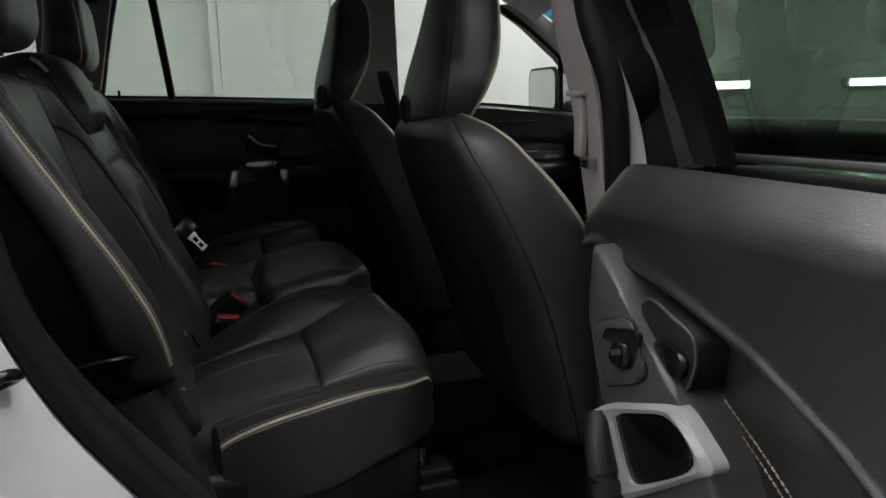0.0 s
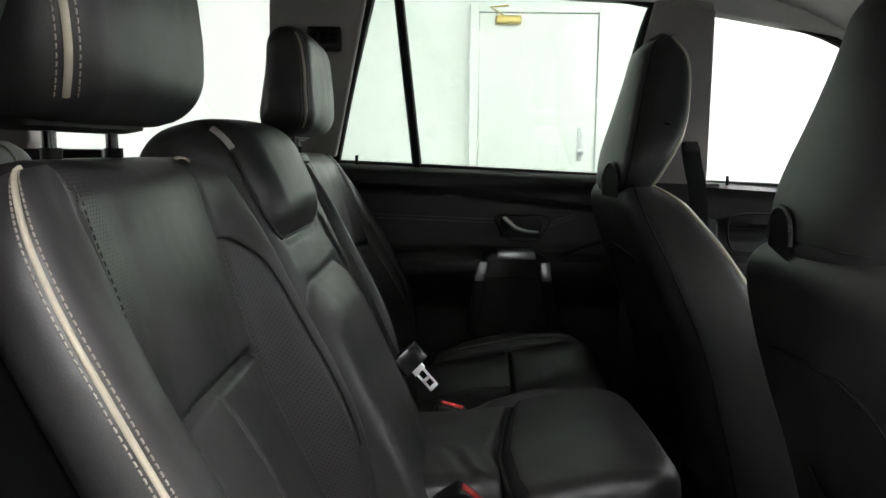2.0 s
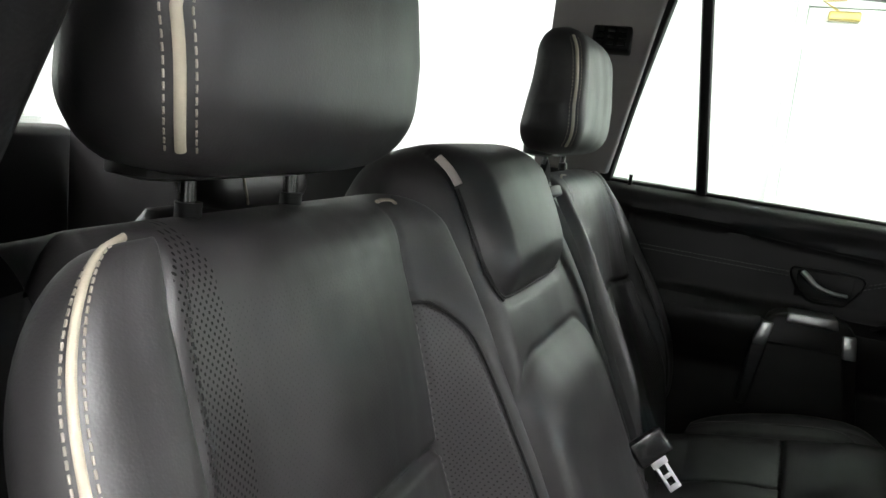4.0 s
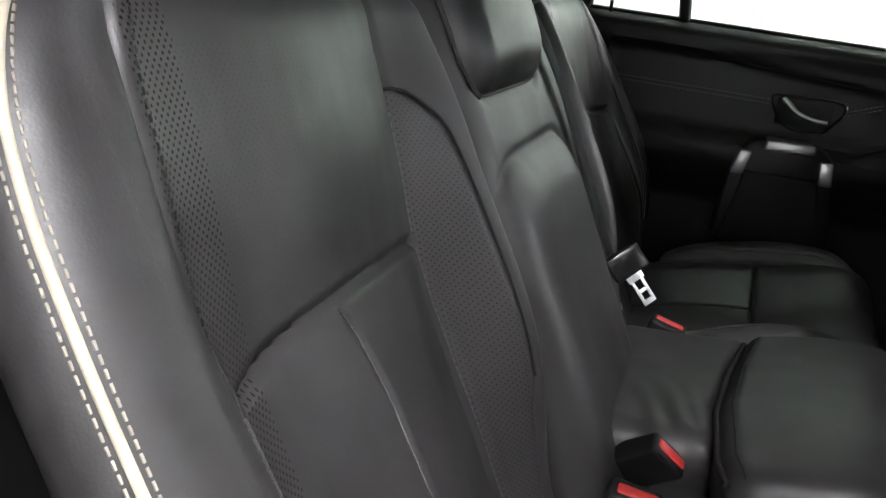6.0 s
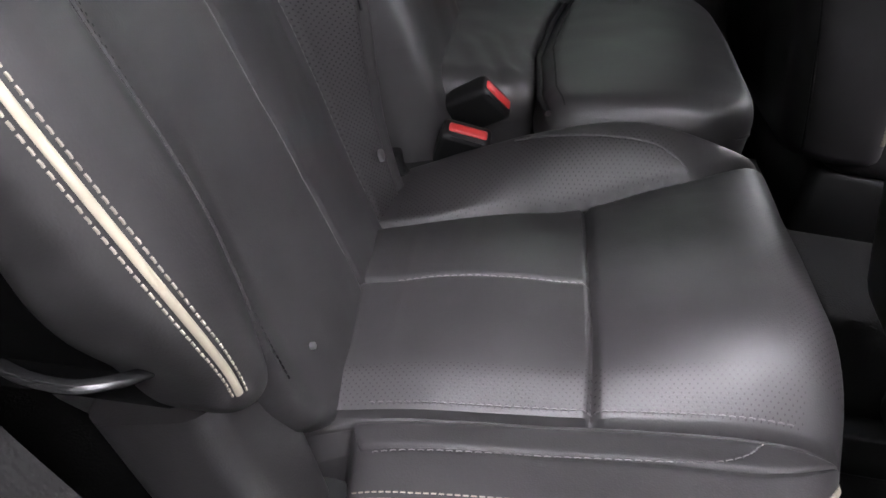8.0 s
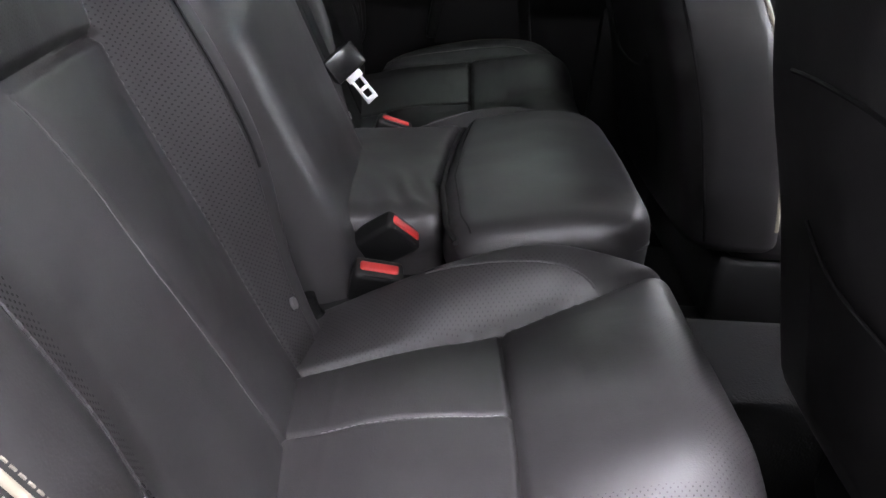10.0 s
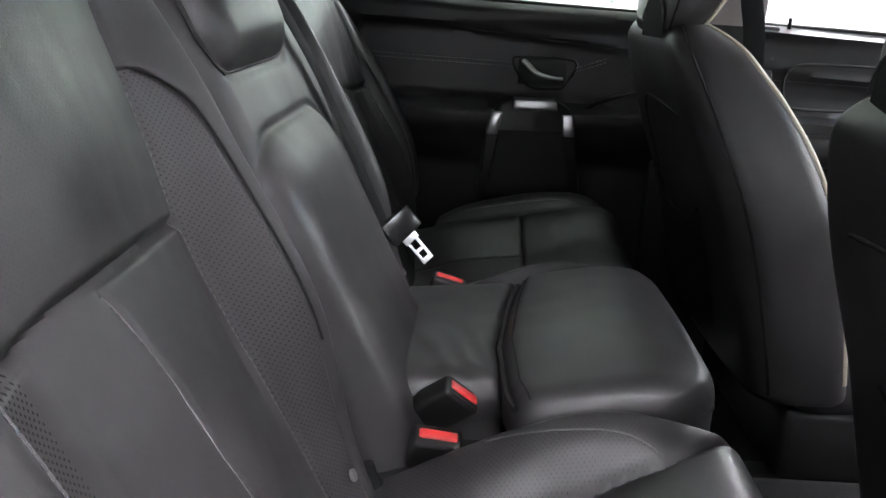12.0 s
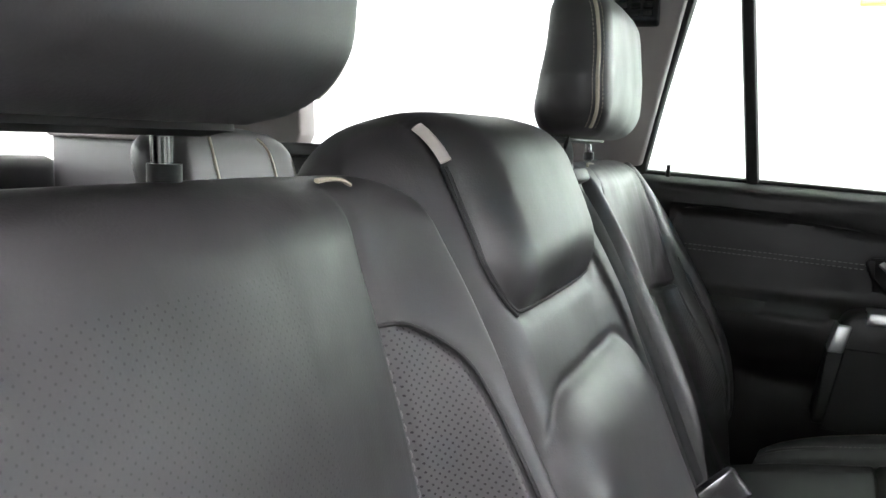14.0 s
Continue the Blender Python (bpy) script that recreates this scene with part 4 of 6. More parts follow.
def front_seat(shift, k, label):
    seat = thing("front_seat", label, "car seat", "front seats")
    seat.location = shift
    yc = 0.392
    rows = []
    zs = [(0.545 + 0.03 * (1 - math.cos(math.pi / 2 * a / 6)), 0.03 * (1 - math.sin(math.pi / 2 * a / 6))) for a in range(6)]
    zs += [(0.575 + (1.035 - 0.575) * i / 79, 0.0) for i in range(80)]
    zs += [(1.035 + 0.05 * math.sin(math.pi / 2 * a / 12), 0.045 * (1 - math.cos(math.pi / 2 * a / 12))) for a in range(1, 13)]
    for z, inset in zs:
        h = F_HALF(z) * 1.035

        def hollow(y, h=h, z=z):
            return -0.03 * bulge((y - yc) / (h * 0.8)) + 0.002 * noise.noise((y * 11, z * 11, 2))
        ring = section((F_REAR(z), 0, z), (0, k, 0), (1, 0, 0), yc - h + inset * 2, yc + h - inset * 2, inset, F_THICK(z) - inset, 0.035, hollow, 40, 0.05)
        rows.append([rounded_rear(p, k, yc, h, 0.014) if p.x < F_REAR(z) + F_THICK(z) * 0.3 else p for p in ring])

    def rear(y, z):
        return F_REAR(z) - 0.014 * bulge((y - yc) / (F_HALF(z) * 1.035))
    back = part("backrest", loft(rows), LEATHER, seat, "black leather front backrest")
    length = len(rows[0])
    for idx, out in ((44, 1), (length - 4, -1)):
        path = [r[idx] for r in rows[10:-3]]
        up = Vector((0.7, k * out * 0.7, 0.1))
        part("piping", tube(path, 0.0040, 8, 0.6, up=up), CREAM, back, "cream leather piping")
        for off in (-1, 1):
            p2 = [r[idx + off] for r in rows[10:-4]]
            part("stitching", dashes(p2, [up] * len(p2), 0.0036, 0.0020, 0.0007), THREAD, back, "cream stitching")
    for idx in (54, length - 14):
        part("seam", tube([r[idx] for r in rows[6:-4]], 0.0022, 6), SEAM_SHADE, back, "dark double seam")
    # map pocket on the rear face, and the seam of the panel above it
    def pocket_rim(u):
        return 0.778 + 0.034 * abs(2 * u - 1) ** 3
    bm = bmesh.new()
    grid = []
    for i in range(25):
        u = i / 24
        y = yc - 0.135 + 0.25 * u
        rim, low = pocket_rim(u), 0.60
        col = []
        for j in range(25):
            z = low + (rim - low) * j / 24
            col.append(bm.verts.new((rear(y, z) - 0.004 - 0.010 * bulge((u - 0.5) * 2) * bulge((j / 24 - 0.6) / 0.7), k * y, z)))
        grid.append(col)
    for a, b in zip(grid, grid[1:]):
        for j in range(24):
            bm.faces.new((a[j], b[j], b[j + 1], a[j + 1]))
    bmesh.ops.solidify(bm, geom=bm.faces[:], thickness=0.003)
    pocket = part("map_pocket", bm, LEATHER, back, "black leather map pocket")
    rim = [Vector((rear(yc - 0.135 + 0.25 * u, pocket_rim(u)) - 0.006 - 0.004 * bulge((u - 0.5) * 2), k * (yc - 0.135 + 0.25 * u), pocket_rim(u))) for u in np.linspace(0, 1, 40)]
    part("hem", tube(rim, 0.0022, 6), VINYL, pocket, "rolled leather hem")
    outline = smoothed([(0.24, 0.950, 0), (0.30, 0.957, 0), (0.38, 0.961, 0), (0.43, 0.957, 0), (0.468, 0.938, 0), (0.492, 0.90, 0), (0.504, 0.85, 0), (0.506, 0.80, 0), (0.502, 0.74, 0), (0.486, 0.64, 0)], 60)
    part("seam", tube([Vector((rear(q.x, q.y) - 0.0005, k * q.x, q.y)) for q in outline], 0.0024, 6), SEAM_SHADE, back, "dark seam of the rear panel")
    # sculpted headrest
    rows = []
    zs = [(1.052 + 0.025 * (1 - math.cos(math.pi / 2 * a / 6)), 0.025 * (1 - math.sin(math.pi / 2 * a / 6))) for a in range(6)]
    zs += [(1.077 + (1.295 - 1.077) * i / 39, 0.0) for i in range(40)]
    zs += [(1.295 + 0.045 * math.sin(math.pi / 2 * a / 8), 0.045 * (1 - math.cos(math.pi / 2 * a / 8))) for a in range(1, 9)]
    hc = 0.372
    push = 0.0 if k < 0 else -0.012
    for z, inset in zs:
        h = H_HALF(z)
        ring = section((H_REAR(z) + push, 0, z), (0, k, 0), (1, 0, 0), hc - h + inset, hc + h - inset, inset, H_THICK(z) - inset, 0.03, lambda y: -0.012 * bulge((y - hc) / 0.12), 30, 0.03)
        rows.append([rounded_rear(p, k, hc, h, 0.016 * (1 - inset / 0.05)) if p.x < H_REAR(z) + push + H_THICK(z) * 0.3 else p for p in ring])
    head = part("headrest", loft(rows), LEATHER, seat, "sculpted black leather headrest with cream piping")
    length = len(rows[0])
    for idx, out in ((34, 1), (length - 4, -1)):
        path = [r[idx] for r in rows[2:-4]]
        up = Vector((0.7, k * out * 0.7, 0.1))
        part("piping", tube(path, 0.0034, 8, 0.6, up=up), CREAM, head, "cream leather piping")
        p2 = [r[idx + out] for r in rows[2:-4]]
        part("stitching", dashes(p2, [up] * len(p2), 0.0034, 0.0020, 0.0007), THREAD, head, "cream stitching")
    for idx in (45, length - 15):
        part("seam", tube([r[idx] for r in rows[3:-3]], 0.0016, 6), SEAM_SHADE, head, "dark seam")
    bm = bmesh.new()
    arc = [(hc - 0.064 + 0.040 * math.cos(math.pi * a / 16), 1.078 + 0.036 * math.sin(math.pi * a / 16)) for a in range(17)]
    def head_rear(y, z):
        return H_REAR(z) + push - 0.003 - 0.016 * bulge((y - hc) / H_HALF(z))
    top = [bm.verts.new((head_rear(y, z), k * y, z)) for y, z in arc]
    low = [bm.verts.new((head_rear(y, 1.078), k * y, 1.055)) for y, z in arc]
    for a in range(16):
        bm.faces.new((top[a], top[a + 1], low[a + 1], low[a]))
    bmesh.ops.solidify(bm, geom=bm.faces[:], thickness=0.002)
    # Dark patch on the rear face for the notch's shade; nothing is cut out.
    part("post_shade", bm, SEAM_SHADE, head, "dark arched patch standing for shade in the post recess")
    part("recess_rim", tube([Vector((head_rear(y, z), k * y, z)) for y, z in arc], 0.0026, 8), LEATHER, head, "rolled rim of the recess")
    if k > 0:
        part("headrest_button", tube([(0.315, 0.268, 1.178), (0.315, 0.256, 1.178), (0.315, 0.252, 1.178)], [0.009, 0.009, 0.006], 12), PLASTIC, head, "round black button on the headrest side")
    part("cushion", box(0.46, 0.92, min(k * 0.15, k * 0.64), max(k * 0.15, k * 0.64), 0.52, 0.70, 0.05, segments=4), LEATHER, seat, "black leather front cushion")
    part("base", box(0.47, 0.90, min(k * 0.18, k * 0.60), max(k * 0.18, k * 0.60), 0.40, 0.53, 0.02), PLASTIC, seat, "black plastic seat base")
    for y in (0.20, 0.58):
        part("rail", box(0.36, 0.95, min(k * y, k * (y + 0.04)), max(k * y, k * (y + 0.04)), 0.33, 0.40, 0.006), PLASTIC, seat, "black steel seat rail")
    return seat


front_seat((0.0, 0.036, 0.0), -1, "black leather front passenger seat with cream piping and map pocket")
front_seat((-0.045, 0.0, 0.035), 1, "black leather driver seat with cream piping and map pocket")


# ---- body shell ----
def prism(points, y0, y1, lean=0.0, bevel=0.006):
    """A pillar or panel: an (x, z) outline given a thickness in y; lean shifts y per metre of height over the sill."""
    bm = bmesh.new()
    a = [bm.verts.new((x, y0 + lean * (z - 1.1), z)) for x, z in points]
    b = [bm.verts.new((x, y1 + lean * (z - 1.1), z)) for x, z in points]
    bm.faces.new(a)
    bm.faces.new(b[::-1])
    n = len(points)
    for i in range(n):
        bm.faces.new((a[i], a[(i + 1) % n], b[(i + 1) % n], b[i]))
    if bevel:
        bmesh.ops.bevel(bm, geom=bm.edges[:], offset=bevel, segments=2, profile=0.5, affect="EDGES")
    return bm


car = thing("car", "white estate car with grey lining and one rear door open", "car")
for x in (-1.05, 1.75):
    for y in (-0.78, 0.78):
        bm = tube([(x, y - 0.11, 0.34), (x, y - 0.09, 0.34), (x, y + 0.09, 0.34), (x, y + 0.11, 0.34)], [0.30, 0.34, 0.34, 0.30], 32, up=Vector((0, 0, 1)))
        part("tyre", bm, RUBBER, car, "black rubber tyre")
LEAN_L = -0.28
part("floor_carpet", box(-1.7, 1.5, -0.72, 0.72, 0.28, 0.33, 0.01), CARPET, car, "black floor carpet")
part("transmission_tunnel", box(0.2, 1.2, -0.12, 0.12, 0.33, 0.50, 0.04, segments=3), CARPET, car, "black carpeted tunnel")
bm = bmesh.new()
grid = []
for i in range(41):
    x = -1.75 + 2.65 * i / 40
    drop = 0.165 * max(0, (x - 0.40) / 0.50) ** 2 + 0.05 * max(0, (-1.0 - x) / 0.75) ** 2
    grid.append([bm.verts.new((x, y, 1.555 - drop - 0.06 * abs(y / 0.62) ** 3)) for y in np.linspace(-0.62, 0.62, 31)])
for a, b in zip(grid, grid[1:]):
    for j in range(30):
        bm.faces.new((a[j], b[j], b[j + 1], a[j + 1]))
bmesh.ops.solidify(bm, geom=bm.faces[:], thickness=-0.04)
part("headliner", bm, HEADLINER, car, "pale grey fabric headliner")
part("roof_front", prism([(0.885, 1.39), (0.925, 1.385), (1.0, 1.60), (0.93, 1.625)], -0.64, 0.64, 0, 0.004), WHITE_PAINT, car, "white painted front edge of the roof")
part("roof_panel", box(-1.8, 0.95, -0.66, 0.66, 1.60, 1.63, 0.01), WHITE_PAINT, car, "white painted roof")
for k in (1, -1):
    y0, y1 = (0.70, 0.76) if k > 0 else (-0.76, -0.70)
    ln = LEAN_L * k
    part("roof_rail", prism([(-1.75, 1.50), (-0.2, 1.505), (0.33, 1.48), (0.80, 1.405), (0.86, 1.43), (0.35, 1.56), (-1.75, 1.57)], y0, y1, ln), HEADLINER, car, "grey roof rail lining")
    if k > 0:
        part("pillar_foot", prism([(0.30, 0.33), (0.30, 1.105), (0.52, 1.10), (0.52, 0.33)], y0, y1, 0), VINYL, car, "black lower pillar lining")
        part("pillar", prism([(0.262, 1.10), (0.335, 1.50), (0.455, 1.48), (0.490, 1.09)], y0, y1 - 0.02, ln), PILLAR_TRIM, car, "warm grey centre pillar lining")
    part("pillar", prism([(-0.50, 1.15), (-0.35, 1.15), (-0.262, 1.52), (-0.47, 1.52)], y0, y1, ln), PILLAR_TRIM if k > 0 else VINYL, car, "rear pillar lining")
    part("pillar", prism([(0.80, 1.385), (0.90, 1.382), (1.41, 1.035), (1.19, 1.03), (1.023, 1.231), (0.908, 1.317)], y0 - 0.03 * k, y1, ln * 0.4), PILLAR_TRIM, car, "warm grey windscreen pillar lining")
    part("quarter_panel", prism([(-1.75, 0.35), (-0.52, 0.35), (-0.44, 0.8), (-0.48, 1.13), (-1.75, 1.16)], y0, y1, 0), VINYL, car, "black luggage-side panel")
    part("pillar", prism([(-1.75, 1.15), (-1.05, 1.15), (-1.03, 1.18), (-1.0, 1.48), (-1.03, 1.52), (-1.75, 1.52)], y0, y1, ln), PILLAR_TRIM, car, "warm grey tail pillar lining")
    g = part("quarter_glass", sheet([(-1.06, 1.15), (-0.49, 1.14), (-0.46, 1.51), (-1.02, 1.51)], 0.757 * k, ln), CLEAR, car, "fixed side window")
    g.visible_shadow = False
part("tailgate", box(-1.85, -1.76, -0.74, 0.74, 0.35, 1.10, 0.03), VINYL, car, "black tailgate lining")
part("load_floor", box(-1.76, -0.46, -0.70, 0.70, 0.60, 0.66, 0.01), CARPET, car, "black carpeted load floor")
bm = sheet([(-0.66, 1.10), (0.66, 1.10), (0.60, 1.52), (-0.60, 1.52)], 0.0)
bmesh.ops.transform(bm, matrix=Matrix.Translation((-1.80, 0, 0)) @ Matrix.Rotation(radians(90), 4, "Z"), verts=bm.verts)
g = part("tail_glass", bm, CLEAR, car, "rear window")
g.visible_shadow = False
part("tail_rail", box(-1.84, -1.76, -0.70, 0.70, 1.50, 1.57, 0.01), HEADLINER, car, "grey rear roof rail")
part("bulkhead", box(1.45, 1.50, -0.74, 0.74, 0.3, 1.02, 0.01), PLASTIC, car, "black bulkhead")
bm = bmesh.new()
v = [bm.verts.new(p) for p in ((1.47, -0.70, 1.03), (1.47, 0.70, 1.03), (0.895, 0.60, 1.373), (0.895, -0.60, 1.373))]
bm.faces.new(v)
g = part("windscreen", bm, CLEAR, car, "windscreen with a blue shade band")
g.visible_shadow = False
bm = bmesh.new()
v = [bm.verts.new(p) for p in ((0.985, -0.61, 1.319), (0.985, 0.61, 1.319), (0.895, 0.59, 1.373), (0.895, -0.59, 1.373))]
bm.faces.new(v)
bmesh.ops.translate(bm, verts=bm.verts, vec=(-0.004, 0, -0.004))
g2 = part("shade_band", bm, BLUE_BAND, car, "blue tinted band")
g2.visible_shadow = False

part("grab_handle", tube(smoothed([(0.975, 0.655, 1.330), (0.990, 0.638, 1.322), (1.006, 0.632, 1.313), (1.038, 0.632, 1.290), (1.060, 0.638, 1.268), (1.070, 0.655, 1.255)], 24), 0.009, 10, 0.75), PILLAR_TRIM, car, "grey grab handle on the windscreen pillar")

# dashboard
dash = thing("dashboard", "black dashboard with wood strip below the windscreen", "dashboard")
rows = [section((0, y, 0), (1, 0, 0), (0, 0, 1), 1.06, 1.46, 0.55, 1.03 - 0.02 * abs(y) ** 2, 0.06, None, 12) for y in np.linspace(-0.69, 0.69, 24)]
part("body", loft(rows), VINYL, dash, "black grained dashboard")
part("wood_strip", box(1.05, 1.062, -0.66, 0.66, 0.86, 0.90, 0.004), WOOD, dash, "dark walnut strip")
for y in (-0.62, 0.62):
    part("air_vent", box(1.045, 1.062, y - 0.05, y + 0.05, 0.93, 0.99, 0.004), GLOSS_BLACK, dash, "black air vent")


# ---- closed doors on the far side ----
def door_panel(x0, x1, sill, relief, n=110, m=90):
    bm = bmesh.new()
    grid = []
    for i in range(n + 1):
        x = x0 + (x1 - x0) * i / n
        top = sill(x)
        col = []
        for j in range(m + 1):
            z = 0.34 + (top - 0.34) * j / m
            col.append(bm.verts.new((x, 0.70 - relief(x, z, top), z)))
        col.append(bm.verts.new((x, 0.76, top + 0.004)))
        col.append(bm.verts.new((x, 0.80, top)))
        col.append(bm.verts.new((x, 0.86, 0.9)))
        col.append(bm.verts.new((x, 0.86, 0.34)))
        grid.append(col)
    for a, b in zip(grid, grid[1:]):
        for j in range(len(a) - 1):
            bm.faces.new((a[j], b[j], b[j + 1], a[j + 1]))
    return bm


def rear_sill(x):
    return table([(-0.5, 1.150), (-0.353, 1.140), (0.256, 1.115), (0.34, 1.112)], x)


def rear_door_relief(x, z, top):
    r = -0.04 * step(top - 0.012, top, z)                      # rounded ledge under the glass
    r += 0.010 * step(1.07, 1.095, z)
    line = 1.088 - 0.103 * max(0, x + 0.21)
    border = min(line - z, x + 0.291)
    r -= 0.007 * step(0.945, 0.955, z) * step(-0.002, 0.008, border)   # inset upper panel with a raised border
    r += 0.004 * math.exp(-((border + 0.007) / 0.006) ** 2) * step(0.96, 0.98, z)
    r += groove(z, 1.0085 - 0.035 * x, 0.003, 0.003)
    edge = 0.928 - 0.008 * x
    r += 0.035 * step(0.80, 0.905, z) * step(edge + 0.012, edge - 0.006, z)
    r -= 0.02 * step(0.85, 0.80, z)
    r += 0.0015 * noise.noise((x * 9, z * 9, 8.0))
    return r


rear_door = part("rear_door", door_panel(-0.52, 0.33, rear_sill, rear_door_relief), VINYL, car, "closed black rear door lining with metal grab handle")
for z in (1.0125, 1.0045):
    path = [Vector((x, 0.70 - rear_door_relief(x, z - 0.035 * x, 1.13) - 0.001, z - 0.035 * x)) for x in np.linspace(-0.285, 0.008, 60)]
    part("stitching", dashes(path, [Vector((0, -1, 0))] * 60, 0.005, 0.003, 0.0007), SEAM_THREAD, rear_door, "grey double stitching")
for z in (0.0, 0.007):
    path = [Vector((x, 0.70 - rear_door_relief(x, 0.998 + z + 0.36 * (x - 0.136), 1.13) - 0.001, 0.998 + z + 0.36 * (x - 0.136))) for x in np.linspace(0.136, 0.20, 20)]
    part("stitching", dashes(path, [Vector((0, -1, 0))] * 20, 0.005, 0.003, 0.0007), SEAM_THREAD, rear_door, "grey double stitching")
edge = smoothed([(-0.288, 0.97, 0), (-0.289, 1.03, 0), (-0.288, 1.062, 0), (-0.276, 1.080, 0), (-0.25, 1.086, 0), (-0.21, 1.086, 0), (0.0, 1.0645, 0), (0.20, 1.0445, 0)], 70)
part("seam", tube([Vector((q.x, 0.7005 - rear_door_relief(q.x, q.y, 1.13), q.y)) for q in edge], 0.0014, 6), SEAM_SHADE, rear_door, "dark panel seam")


def latch(parent, m, lever_material=None):
    """The inner door latch: a black bezel, a dark plate for the recess's shade, and a bright lever."""
    bm = bmesh.new()
    outline = [(-0.058, 0.022), (0.058, 0.018), (0.04, -0.03), (0.02, -0.036), (-0.03, -0.032)]
    path = smoothed([(x, 0, z) for x, z in outline + outline[:2]], 50)[:-9]
    tube_into(bm, path, 0.0026, 6, closed=True)
    bmesh.ops.transform(bm, matrix=m, verts=bm.verts)
    bezel = part("latch_bezel", bm, PLASTIC, parent, "black latch bezel")
    # Dark plate laid on the lining for the shade of the recess.
    part("latch_shade", box(-0.05, 0.045, 0.0, 0.006, -0.03, 0.018, 0.002, m), SEAM_SHADE, parent, "dark plate standing for shade in the latch recess")
    lever = smoothed([(-0.042, -0.004, 0.016), (-0.031, -0.010, 0.007), (-0.016, -0.014, -0.006), (0.01, -0.014, -0.014), (0.036, -0.010, -0.016)], 24)
    bm = tube(lever, [0.0095 - 0.006 * abs(i / 23 - 0.3) for i in range(24)], 8, 0.6)
    bmesh.ops.transform(bm, matrix=m, verts=bm.verts)
    part("latch_lever", bm, lever_material or CHROME, parent, "satin metal latch lever")


latch(rear_door, Matrix.Translation((0.072, 0.688, 1.002)))
part("grab_handle", prism([(-0.050, 0.76), (-0.036, 0.872), (-0.024, 0.925), (-0.008, 0.940), (0.010, 0.9445), (0.100, 0.9445), (0.116, 0.938), (0.130, 0.925), (0.138, 0.872), (0.158, 0.76)], 0.640, 0.700, 0.0, 0.008), VINYL, rear_door, "black arched grab handle")
# Dark plate for the shade inside the handle; no hollow is cut.
part("grab_shade", prism([(-0.034, 0.755), (-0.012, 0.888), (0.112, 0.888), (0.140, 0.755)], 0.636, 0.645, 0.0, 0.003), SEAM_SHADE, rear_door, "dark plate standing for shade in the grab handle")
for pts in ([(-0.037, 0.880), (-0.026, 0.924), (-0.005, 0.924), (-0.014, 0.880)], [(0.012, 0.929), (0.016, 0.9475), (0.096, 0.9475), (0.100, 0.929)], [(0.108, 0.922), (0.1305, 0.922), (0.1365, 0.880), (0.113, 0.880)]):
    part("grab_trim", prism(pts, 0.633, 0.690, 0.0, 0.003), CHROME, rear_door, "brushed metal trim")
wedge = smoothed([(0.138, 0.690, 0.918), (0.19, 0.690, 0.945), (0.26, 0.690, 0.968), (0.30, 0.69, 0.975)], 20)
part("armrest_fold", tube(wedge, 0.008, 8, 0.6), VINYL, rear_door, "black folded edge of the armrest")

def front_sill(x):
    return table([(0.45, 1.105), (0.8, 1.085), (1.25, 1.035)], x)


front_door = part("front_door", door_panel(0.46, 1.30, front_sill, rear_door_relief, 60, 60), VINYL, car, "closed black front door lining")
for z in (1.0, 0.992):
    path = [Vector((x, 0.70 - rear_door_relief(x, z - 0.03 * (x - 0.46), 1.1) - 0.001, z - 0.03 * (x - 0.46))) for x in np.linspace(0.5, 1.0, 60)]
    part("stitching", dashes(path, [Vector((0, -1, 0))] * 60, 0.005, 0.003, 0.0006), GREY_THREAD, front_door, "grey double stitching")
panel = [(0.95, 0.687, 1.030), (0.70, 0.687, 1.032), (0.57, 0.687, 1.031), (0.538, 0.687, 1.012), (0.542, 0.687, 0.965), (0.57, 0.687, 0.947), (0.72, 0.687, 0.945), (0.95, 0.687, 0.94)]
part("seam", tube(smoothed(panel, 60), 0.003, 6), SEAM_SHADE, front_door, "dark outline of the inset panel")
part("armrest", box(0.55, 1.05, 0.62, 0.70, 0.84, 0.90, 0.02), VINYL, front_door, "black armrest")


def window_bar(parent, pts, radius=0.012):
    path = [Vector((x, 0.735 + LEAN_L * (z - 1.1), z)) for x, z in pts]
    part("window_frame", tube(smoothed(path, 30) if len(path) > 2 else path, radius, 8), RUBBER, parent, "black window frame")


for pts, radius in (([(-0.36, 1.13), (-0.32, 1.30), (-0.262, 1.51)], 0.014), ([(-0.168, 1.125), (-0.208, 1.51)], 0.011), ([(-0.27, 1.505), (0.0, 1.507), (0.2, 1.50), (0.335, 1.48)], 0.012), ([(0.335, 1.48), (0.31, 1.38), (0.262, 1.10)], 0.012), ([(-0.36, 1.137), (-0.05, 1.126), (0.262, 1.112)], 0.006)):
    window_bar(rear_door, pts, radius)
for pts in ([(0.455, 1.478), (0.487, 1.10)], [(0.455, 1.478), (0.70, 1.42), (0.90, 1.322)], [(0.90, 1.322), (1.023, 1.231), (1.10, 1.14), (1.18, 1.05)], [(0.487, 1.098), (0.8, 1.082), (1.2, 1.04)], [(1.02, 1.27), (1.05, 1.06)]):
    window_bar(front_door, pts, 0.009)
for parent, pts in ((rear_door, [(-0.35, 1.12), (0.26, 1.10), (0.33, 1.49), (-0.26, 1.51)]), (front_door, [(0.48, 1.08), (1.2, 1.03), (1.03, 1.235), (0.90, 1.335), (0.455, 1.48)])):
    g = part("window_pane", sheet(pts, 0.744, LEAN_L), GREEN_GLASS if parent is rear_door else CLEAR, parent, "clear side window")
    g.visible_shadow = False
